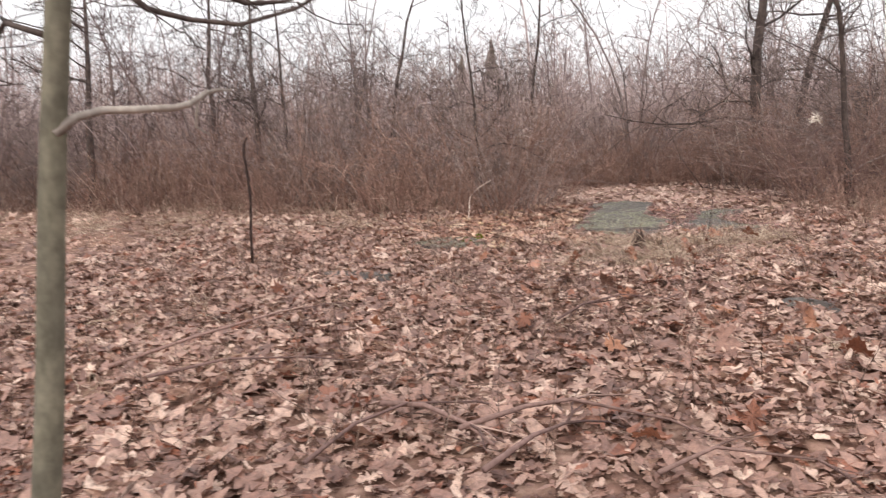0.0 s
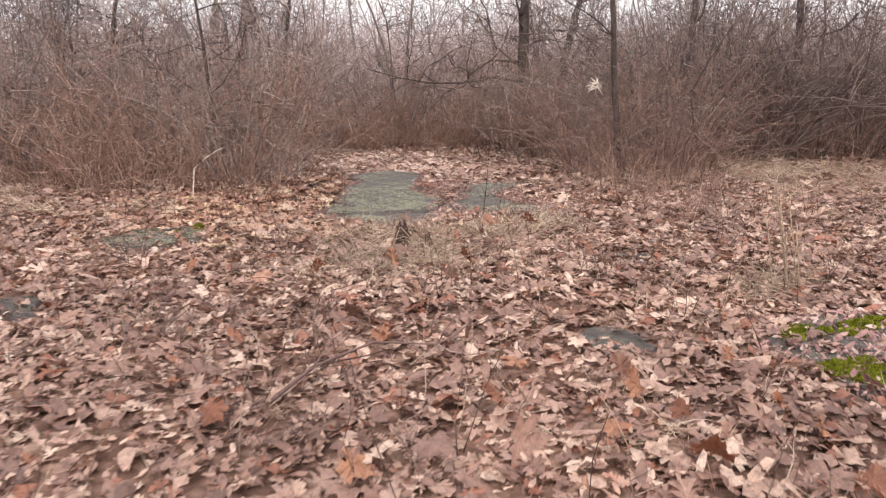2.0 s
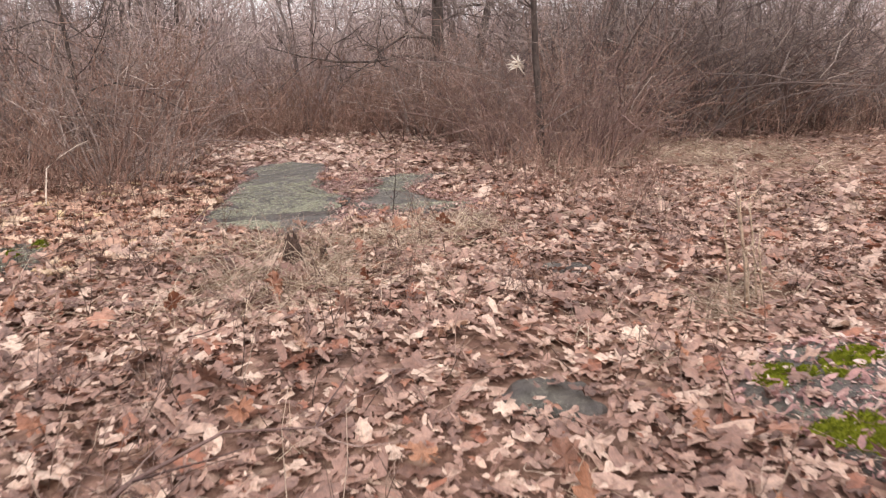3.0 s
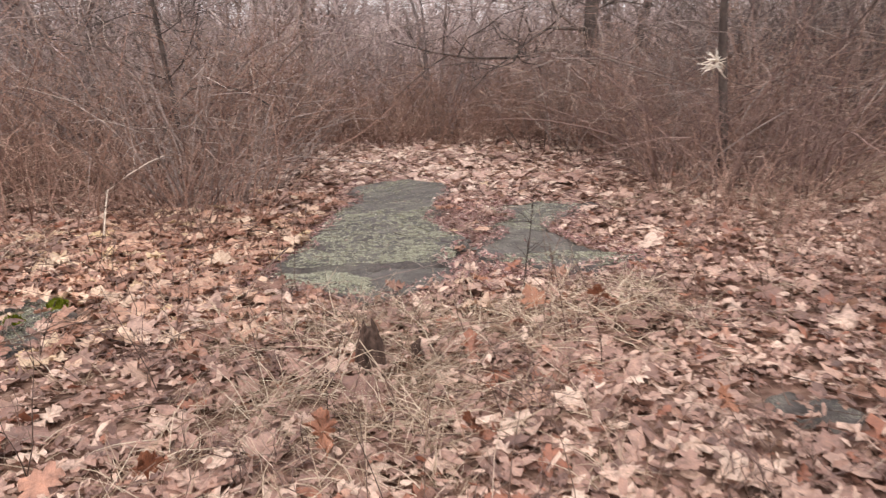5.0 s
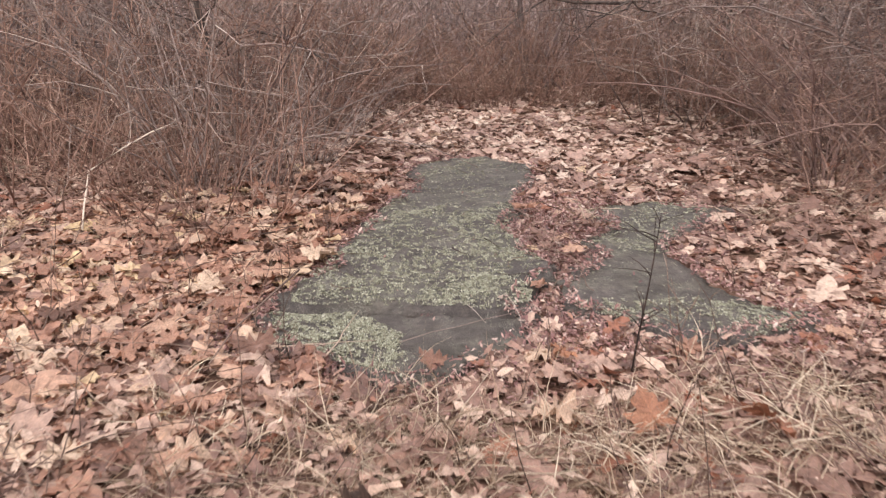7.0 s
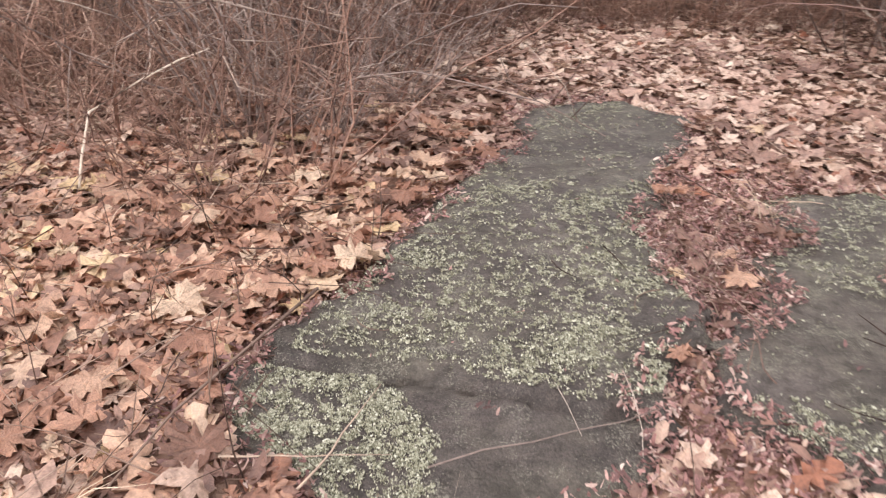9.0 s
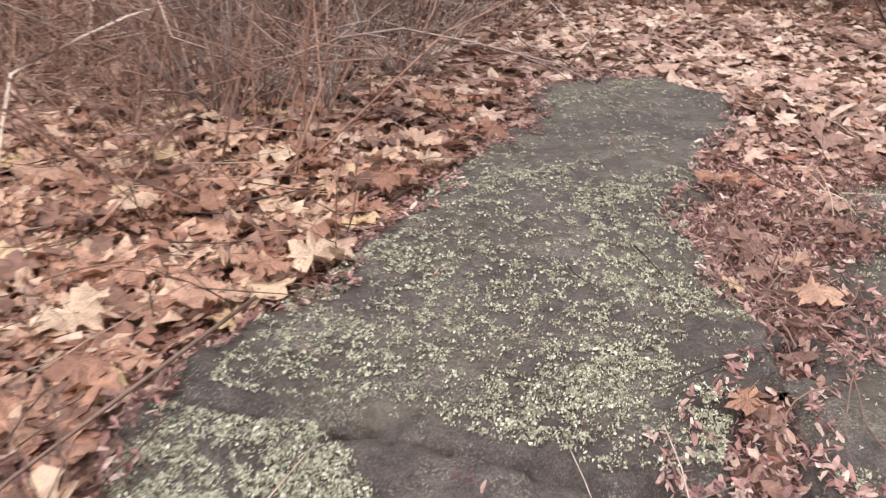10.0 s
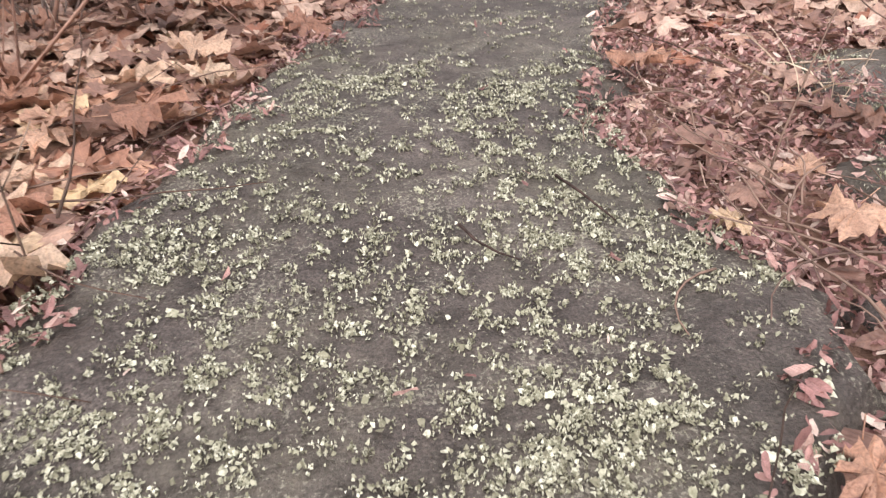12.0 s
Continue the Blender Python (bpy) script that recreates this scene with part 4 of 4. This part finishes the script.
def far_woods(rng):
    s = Shape()
    for _ in range(320):
        x, y = rng.uniform(-42, 52), rng.uniform(19, 62)
        h, z = rng.uniform(3.0, 6.0), float(ground_height(np.float64(x), np.float64(y)))
        line = wander(rng, (x, y, z - 0.1), (rng.normal(0, 0.08), 0, 1), h, 4, 0.06)
        s.tube(line, np.linspace(rng.uniform(0.03, 0.09), 0.012, 5))
        for _ in range(30):
            q = rng.uniform(0.15, 1.0) * 4
            k = min(int(q), 3)
            p = line[k] + (q - k) * (line[k + 1] - line[k])
            t = wander(rng, p, rng.normal(0, 1, 3) * (1, 1, 0.5) + (0, 0, 0.7), rng.uniform(0.5, 1.9), 3, 0.25, 0.05)
            s.tube(t, (0.013, 0.010, 0.007, 0.004))
    for _ in range(330):
        x, y = rng.uniform(-36, 50), rng.uniform(40, 70)
        h, z = rng.uniform(1.5, 3.6), float(ground_height(np.float64(x), np.float64(y)))
        for _ in range(13):
            s.tube(wander(rng, (x + rng.normal(0, 0.9), y, z - 0.1), (rng.normal(0, 0.5), 0, 1), h * rng.uniform(0.5, 1.1), 3, 0.25), (0.035, 0.028, 0.018, 0.006))
    ob = mesh_part("far_woods", s, mat_farhaze)
    tagged(ob, "distant woods of thin bare trees, haze painted into the twig colour", "woods", kind="stuff")
    s = Shape()
    for _ in range(4600):
        y = 15.8 + 22 * rng.uniform() ** 1.5
        x = rng.uniform(-0.85 * y - 2, 1.1 * y + 6)
        h, z = rng.uniform(1.2, 3.6) if y < 19 else rng.uniform(2.2, 4.6), float(ground_height(np.float64(x), np.float64(y)))
        line = wander(rng, (x, y, z - 0.05), (rng.normal(0, 0.3), rng.normal(0, 0.3), 1), h, 3, 0.18, -0.03)
        s.tube(line, (0.013, 0.010, 0.007, 0.003))
        for k in (1, 2, 2, 3):
            s.tube(wander(rng, line[k], rng.normal(0, 1, 3) + (0, 0, 0.5), rng.uniform(0.4, 1.2), 2, 0.4), (0.008, 0.006, 0.003))
    ob = mesh_part("far_brush", s, mat_farhaze)
    tagged(ob, "dense leafless undergrowth behind the thicket, painted pale with haze", "undergrowth", kind="stuff")


far_woods(np.random.default_rng(77))


# ---- single things in the clearing ----
def sapling():
    root = new("sapling")
    root.location = (-1.297, 2.1, -0.03)
    tagged(root, "slim grey-green sapling trunk with a pale side branch", "tree")
    t = Shape()
    z = np.linspace(-0.05, 3.4, 16)
    t.tube(np.column_stack([-0.033 + 0.147 * z + 0.006 * np.sin(4 * z), 0.02 * np.sin(1.2 * z), z]), 0.045 - 0.006 * z, 14)
    mesh_part("trunk", t, mat_sapling, root)
    b = Shape()
    b.tube([(0.17, 0, 1.32), (0.22, 0.03, 1.365), (0.29, 0.06, 1.385), (0.37, 0.1, 1.385), (0.46, 0.18, 1.39), (0.50, 0.2, 1.40), (0.54, 0.25, 1.435), (0.57, 0.27, 1.445), (0.61, 0.3, 1.445)],
           (0.017, 0.014, 0.0125, 0.0115, 0.011, 0.0105, 0.009, 0.006, 0.003), 8)
    b.tube([(0.52, 0.22, 1.42), (0.51, 0.23, 1.37), (0.50, 0.24, 1.33), (0.54, 0.26, 1.30)], (0.006, 0.005, 0.004, 0.002), 5)
    mesh_part("branch", b, mat_limb, root, "pale crooked side branch")
    c = Shape()
    rng = np.random.default_rng(5)
    for pts in ([(0.2, 0, 1.95), (0.33, 0.0, 1.78), (0.47, 0.02, 1.66), (0.56, 0.1, 1.64), (0.68, 0.2, 1.635), (0.84, 0.28, 1.69), (0.95, 0.3, 1.75)],
                [(0.2, 0.02, 2.05), (0.5, 0.2, 1.78), (0.68, 0.3, 1.715), (0.80, 0.32, 1.72), (0.95, 0.3, 1.80)],
                [(0.17, 0, 1.6), (-0.02, 0.15, 1.66), (-0.15, 0.3, 1.62), (-0.2, 0.35, 1.5)]):
        p = np.array(pts)
        c.tube(p, np.linspace(0.011, 0.005, len(p)), 6)
        for _ in range(16):
            k = rng.integers(1, len(p))
            w = wander(rng, p[k] + rng.normal(0, 0.01, 3), rng.normal(0, 1, 3) * (1, 0.6, 0.6), rng.uniform(0.1, 0.4), 5, 0.35)
            c.tube(w, np.linspace(0.003, 0.001, 6))
    mesh_part("upper_branch", c, mat_bark, root, "thin dark drooping twigs")


sapling()


def stump():
    rng = np.random.default_rng(8)
    root = new("stump")
    root.location = (1.94, 7.13, -0.03)
    root.scale = (0.8, 0.8, 0.95)
    tagged(root, "small rotten broken tree stump among dry grass", "stump")
    for k in range(17):
        s = Shape()
        a, r = k * 0.74, 0.02 + 0.06 * rng.uniform()
        h = rng.uniform(0.14, 0.29)
        b = np.array((r * np.cos(a), r * np.sin(a), -0.04))
        s.tube([b * 1.3, b + (0, 0, h * 0.5), b * (0.95, 0.95, 1) + (*rng.normal(0, 0.008, 2), h * 0.85), b + (*rng.normal(0, 0.012, 2), h)], (0.03, 0.026, 0.017, 0.004), 5)
        mesh_part("splinter", s, mat_stump, root)
    s = Shape()
    s.tube([(0, 0, -0.06), (0, 0, 0.0), (0.0, 0, 0.13), (0, 0.01, 0.20)], (0.12, 0.095, 0.075, 0.03), 12)
    mesh_part("base", s, mat_stump, root)
    s = Shape()
    s.tube([(0.25, -0.05, -0.05), (0.26, -0.04, 0.06), (0.25, -0.03, 0.10), (0.28, -0.02, 0.13)], (0.045, 0.036, 0.028, 0.006), 7)
    mesh_part("root_knob", s, mat_stump, root)


stump()


def stem(name, label, category, points, radii, material, twigs=0, seed=1, twig_length=0.15):
    rng = np.random.default_rng(seed)
    s = Shape()
    p = np.array(points, float)
    s.tube(p, radii, 6)
    for _ in range(twigs):
        k = rng.integers(len(p) // 3, len(p) - 1)
        b = p[k] + rng.uniform() * (p[k + 1] - p[k])
        s.tube(wander(rng, b, rng.normal(0, 1, 3) * (1, 1, 0.4) + (0, 0, 0.8), twig_length * rng.uniform(0.5, 1.2), 3, 0.2), (0.0025, 0.002, 0.0016, 0.001))
    ob = mesh_part(name, s, material)
    return tagged(ob, label, category)


stem("dead_stalk", "dark dead stalk with a hooked tip standing in leaves", "stalk",
     [(-1.93, 6.95, -0.05), (-1.925, 6.95, 0.3), (-1.90, 6.95, 0.62), (-1.905, 6.95, 0.85), (-1.93, 6.95, 1.08), (-1.92, 6.95, 1.2), (-1.885, 6.95, 1.26)], (0.017, 0.014, 0.013, 0.014, 0.015, 0.013, 0.008), mat_darkstem)
stem("seedling_stem", "thin dark leafless seedling rising beside the rock", "seedling",
     [(2.95, 7.98, -0.05), (2.97, 8.0, 0.12), (3.0, 8.03, 0.28), (3.02, 8.05, 0.44), (3.04, 8.08, 0.58)], (0.0042, 0.0038, 0.003, 0.0022, 0.0012), mat_darkstem, 14, 4, 0.16)
stem("bent_stem", "bleached broken stem bent over at half height", "stem",
     [(0.30, 9.72, -0.05), (0.32, 9.8, 0.16), (0.34, 9.9, 0.34), (0.46, 10.15, 0.42), (0.58, 10.35, 0.48), (0.68, 10.5, 0.51)], (0.0062, 0.006, 0.0058, 0.0055, 0.005, 0.003), mat_pale, 3, 2, 0.2)
for k, (dx, dy, h) in enumerate([(0.0, 0.0, 0.84), (0.05, 0.03, 0.62), (-0.05, 0.05, 0.5), (0.09, -0.04, 0.42), (0.14, 0.05, 0.6), (-0.02, -0.06, 0.36)]):
    x, y = 4.0 + dx, 5.26 + dy
    stem("grass_stalk", "tall straw-coloured dry grass stalk", "grass",
         [(x, y, -0.05), (x - 0.04, y, 0.25 * h), (x - 0.12 * h - 0.02, y - 0.01, 0.55 * h), (x - 0.19 * h - 0.02, y - 0.01, 0.8 * h), (x - 0.27 * h, y - 0.02, h)], (0.006, 0.005, 0.0045, 0.004, 0.002), mat_straw, 10, 9 + k, 0.16)


def seed_plant():
    rng = np.random.default_rng(14)
    root = new("seed_head_plant")
    root.location = (4.24, 8.2, -0.03)
    tagged(root, "dry weed with a pale feathery seed head", "weed")
    s = Shape()
    s.tube([(0.12, 0, 0), (0.08, 0.02, 0.5), (0.03, 0, 1.0), (-0.02, -0.02, 1.27)], (0.0035, 0.003, 0.0025, 0.002), 5)
    mesh_part("stalk", s, mat_weed, root)
    s = Shape()
    for _ in range(34):
        w = wander(rng, (-0.02, -0.02, 1.24 + rng.uniform(0, 0.05)), rng.normal(0, 1, 3) + (-0.2, 0, 0.15), rng.uniform(0.05, 0.12), 3, 0.2, -0.08)
        s.tube(w, (0.003, 0.005, 0.004, 0.001))
    mesh_part("seed_head", s, mat_seed, root, "pale feathery seed head")


seed_plant()


def grass_tufts(rng):
    s = Shape()
    spots = [(rng.normal(1.8, 0.5), rng.normal(6.75, 0.35), 0.26) for _ in range(75)] + [(rng.uniform(1.3, 3.7), rng.normal(7.5, 0.2), 0.24) for _ in range(100)]
    spots += [(rng.normal(7.6, 1.2), rng.normal(9.9, 0.6), 0.36) for _ in range(80)] + [(rng.uniform(4.4, 10), rng.uniform(6.5, 10.5), 0.26) for _ in range(60)] + [(rng.normal(3.95, 0.15), rng.normal(5.3, 0.15), 0.3) for _ in range(10)]
    spots += [(rng.uniform(-9, 0), rng.uniform(9.2, 13), 0.45) for _ in range(110)] + [(rng.uniform(-3, 5), rng.uniform(3.5, 8), 0.18) for _ in range(60)]
    for x, y, h in spots:
        if float(on_rock(np.array([x]), np.array([y]))[0]) > 0:
            continue
        for _ in range(18):
            b = (x + rng.normal(0, 0.05), y + rng.normal(0, 0.05), -0.01)
            w = wander(rng, b, (rng.normal(0, 1.1), rng.normal(0, 1.1), 1), h * rng.uniform(0.5, 1.3), 4, 0.16, -0.2)
            side = np.cross(w[-1] - w[0], (rng.normal(), rng.normal(), 0.2))
            side *= 0.0025 / (np.linalg.norm(side) + 1e-9)
            v, t = [], []
            for k in range(5):
                q = 1 - 0.9 * k / 4
                v += [w[k] - side * q, w[k] + side * q]
            for k in range(4):
                t += [(2 * k, 2 * k + 1, 2 * k + 3), (2 * k, 2 * k + 3, 2 * k + 2)]
            s.add(v, t)
    ob = mesh_part("dry_grass", s, mat_straw)
    tagged(ob, "thin straw-coloured dry grass blades among leaves", "grass", kind="stuff")


grass_tufts(np.random.default_rng(31))


def twig_litter(rng):
    s = Shape()
    for _ in range(900):
        x, y = rng.uniform(-4, 8), rng.uniform(1.5, 11)
        if float(on_rock(np.array([x]), np.array([y]))[0]) > 0.05:
            continue
        a = rng.uniform(0, 6.28)
        w = wander(rng, (x, y, rng.uniform(0.0, 0.035)), (np.cos(a), np.sin(a), rng.uniform(-0.02, 0.12)), rng.uniform(0.12, 0.55), 5, 0.12)
        s.tube(w, np.linspace(rng.uniform(0.0015, 0.004), 0.001, 6))
    for _ in range(800):
        x, y = rng.uniform(-4, 7), rng.uniform(2.5, 9.5)
        if float(on_rock(np.array([x]), np.array([y]))[0]) > -0.03:
            continue
        w = wander(rng, (x, y, -0.03), (rng.normal(0, 0.25), rng.normal(0, 0.25), 1), rng.uniform(0.14, 0.6), 4, 0.15)
        s.tube(w, np.linspace(0.0028, 0.001, 5))
        for _ in range(3):
            k = rng.integers(1, 4)
            s.tube(wander(rng, w[k], rng.normal(0, 1, 3) + (0, 0, 0.6), 0.12, 2, 0.2), (0.0016, 0.0013, 0.0008))
    for _ in range(110):
        x, y, a = rng.uniform(0.0, 1.9), rng.uniform(7.3, 10.0), rng.uniform(0, 6.28)
        if float(on_rock(np.array([x]), np.array([y]))[0]) > -0.05:
            continue
        w = wander(rng, (x, y, rng.uniform(0.03, 0.06)), (np.cos(a), np.sin(a), rng.uniform(-0.03, 0.08)), rng.uniform(0.25, 0.7), 6, 0.1)
        s.tube(w, np.linspace(rng.uniform(0.002, 0.004), 0.001, 7))
    ob = mesh_part("twig_litter", s, mat_twig)
    tagged(ob, "thin brown twigs and dead weed stems among leaves", "twigs", kind="stuff")


twig_litter(np.random.default_rng(41))


def fallen_branch(seed, points, thick, forks):
    rng = np.random.default_rng(seed)
    s = Shape()
    thick *= 1.35
    p = np.array([(x, y, z + 0.045 + float(ground_height(np.float64(x), np.float64(y)))) for x, y, z in points])
    s.tube(p, np.linspace(thick, thick * 0.4, len(p)), 6)
    for _ in range(forks):
        k = rng.integers(1, len(p))
        d = p[k] - p[k - 1]
        s.tube(wander(rng, p[k], d / np.linalg.norm(d) + rng.normal(0, 0.5, 3) * (1, 1, 0.2), rng.uniform(0.15, 0.5), 4, 0.15), np.linspace(thick * 0.5, 0.001, 5), 4)
    ob = mesh_part("fallen_branch", s, mat_weed)
    tagged(ob, "thin crooked fallen branch lying on leaves", "branch", "fallen branches")


fallen_branch(1, [(-0.32, 3.05, 0.05), (-0.12, 2.9, 0.08), (0.05, 2.72, 0.06), (0.15, 2.55, 0.05)], 0.011, 4)
fallen_branch(2, [(0.02, 2.68, 0.06), (0.3, 2.8, 0.09), (0.5, 2.86, 0.10), (0.7, 2.8, 0.08), (0.88, 2.76, 0.05)], 0.009, 3)
fallen_branch(3, [(-0.55, 2.45, 0.04), (-0.4, 2.75, 0.07), (-0.2, 2.95, 0.08), (0.1, 2.95, 0.06)], 0.007, 3)
fallen_branch(4, [(0.1, 2.35, 0.05), (0.3, 2.55, 0.08), (0.45, 2.7, 0.06)], 0.010, 3)
fallen_branch(5, [(0.7, 2.3, 0.04), (0.95, 2.45, 0.07), (1.3, 2.4, 0.05)], 0.007, 3)
fallen_branch(6, [(-1.9, 3.8, 0.03), (-1.5, 4.1, 0.08), (-1.1, 4.5, 0.1), (-0.8, 4.9, 0.06)], 0.009, 5)
fallen_branch(7, [(-1.6, 3.6, 0.03), (-1.2, 3.7, 0.06), (-0.8, 3.75, 0.05)], 0.008, 3)
fallen_branch(8, [(0.7, 4.5, 0.03), (0.9, 4.7, 0.06), (1.2, 4.85, 0.08), (1.5, 4.8, 0.05)], 0.007, 5)


def twig(points, thick, material, label):
    s = Shape()
    s.tube(points, np.linspace(thick, thick * 0.5, len(points)), 5)
    ob = mesh_part("twig", s, material)
    tagged(ob, label, "twig", "twigs on the rock")


twig([(2.60, 9.45, 0.024), (2.625, 9.37, 0.03), (2.66, 9.28, 0.024)], 0.0032, mat_darkstem, "short dark twig lying on lichened rock")
twig([(2.40, 9.29, 0.03), (2.42, 9.24, 0.03), (2.45, 9.20, 0.03), (2.48, 9.18, 0.028)], 0.0028, mat_darkstem, "short dark curved twig lying on lichened rock")
twig([(2.08, 8.22, 0.02), (2.21, 8.29, 0.025), (2.33, 8.325, 0.03), (2.44, 8.38, 0.03), (2.56, 8.42, 0.035), (2.68, 8.48, 0.05)], 0.0025, mat_vine, "long thin twig lying across the dark rock")
twig([(2.58, 8.64, 0.035), (2.595, 8.52, 0.04), (2.60, 8.39, 0.035), (2.59, 8.3, 0.03)], 0.0018, mat_pale, "pale straw lying across the dark rock")
twig([(2.39, 8.58, 0.02), (2.42, 8.48, 0.025), (2.45, 8.37, 0.02)], 0.0016, mat_pale, "pale straw lying across the dark rock")
twig([(1.62, 8.95, 0.06), (1.5, 8.6, 0.05), (1.42, 8.3, 0.06), (1.38, 8.05, 0.05)], 0.006, mat_twig, "thin dark twig along the rock edge")

stem("hanging_branch", "dark bare branch sagging out of the brush", "branch",
     [(0.3, 12.1, -0.05), (0.45, 12.1, 0.5), (0.62, 12.1, 0.84), (0.78, 12.1, 0.97), (1.0, 12.1, 1.01), (1.22, 12.1, 0.96), (1.42, 12.1, 0.87), (1.72, 12.1, 0.67), (2.05, 12.1, 0.63)], (0.018, 0.017, 0.016, 0.015, 0.013, 0.012, 0.010, 0.007, 0.003), mat_bark, 14, 6, 0.45)
for k, (x, y, a, r) in enumerate([(1.70, 8.98, 20, 0.10), (1.86, 8.86, 200, 0.09), (2.78, 9.0, 100, 0.12), (2.95, 8.9, 70, 0.2), (2.92, 9.5, 85, 0.25), (3.0, 8.6, 110, 0.2)]):
    u = np.radians(np.linspace(a, a + 90, 7))
    z = 0.03 if k < 3 else 0.055
    twig([(x + r * np.cos(q), y + r * np.sin(q), z) for q in u], 0.0022, mat_twig, "thin curved brown stem lying by the rock")

for k in range(16):
    q = np.random.default_rng(940 + k)
    x, y, a = q.uniform(2.84, 3.1), q.uniform(8.5, 9.7), radians(q.uniform(60, 120))
    w = wander(q, (x, y, 0.05), (math.cos(a), math.sin(a), 0), q.uniform(0.2, 0.55), 7, 0.13)
    w[:, 2] = 0.05 + 0.012 * np.sin(np.arange(8) + k)
    twig(w, q.uniform(0.0016, 0.003), mat_twig, "thin curved brown stem lying by the rock")


def weed_tangle(x, y, size, seed):
    """A low knot of dead, dark, forking stems."""
    rng = np.random.default_rng(seed)
    root = new("dead_weed")
    root.location = (x, y, float(ground_height(np.float64(x), np.float64(y))))
    tagged(root, "low dark tangle of dead forking weed stems", "weeds", "dead weeds among the leaves")
    f = Shape()
    for _ in range(9):
        one = Shape()
        w = wander(rng, (*rng.normal(0, 0.05, 2), -0.02), (rng.normal(0, 0.6), rng.normal(0, 0.6), 1), size * rng.uniform(0.5, 1.1), 5, 0.2, -0.05)
        one.tube(w, np.linspace(0.003, 0.0012, 6))
        mesh_part("stem", one, mat_weed, root)
        for _ in range(7):
            k = rng.integers(1, 6)
            f.tube(wander(rng, w[k], rng.normal(0, 1, 3) + (0, 0, 0.4), size * rng.uniform(0.15, 0.45), 3, 0.3), (0.002, 0.0016, 0.0012, 0.0008))
    tagged(mesh_part("twig_mass", f, mat_weed, root), kind="stuff")


for k, (x, y, size) in enumerate([(0.55, 4.5, 0.28), (0.75, 4.25, 0.24), (0.95, 4.75, 0.3), (0.35, 4.9, 0.3), (1.15, 4.05, 0.22), (0.3, 5.5, 0.36), (0.6, 5.7, 0.34), (0.15, 6.2, 0.34), (1.0, 5.6, 0.26), (-0.4, 5.4, 0.3), (-1.5, 6.2, 0.32), (-1.75, 6.6, 0.3),
                                   (-2.3, 5.6, 0.36), (-2.7, 6.8, 0.4), (1.5, 6.4, 0.3), (2.5, 6.6, 0.34), (2.9, 7.4, 0.3), (3.2, 7.9, 0.3), (3.6, 7.2, 0.36), (3.0, 5.9, 0.3), (-0.1, 7.3, 0.4), (0.9, 7.4, 0.3), (4.4, 6.4, 0.5), (4.9, 7.1, 0.5), (2.2, 5.9, 0.2)]):
    weed_tangle(x, y, size, 400 + k)


def straw(points, label="long pale dry grass straw lying by the stump"):
    s = Shape()
    s.tube(points, np.linspace(0.0026, 0.0014, len(points)), 4)
    tagged(mesh_part("straw", s, mat_straw), label, "grass", "straws by the stump")


for k in range(8):
    q = np.random.default_rng(900 + k)
    x, y, a, r = 1.88 + q.normal(0, 0.07), 7.03 + q.normal(0, 0.08), q.uniform(2.2, 5.6), q.uniform(0.2, 0.5)
    straw([(x, y, q.uniform(0.08, 0.22)), (x + 0.5 * r * math.cos(a), y + 0.5 * r * math.sin(a), q.uniform(0.06, 0.14)), (x + r * math.cos(a), y + r * math.sin(a), 0.02)])
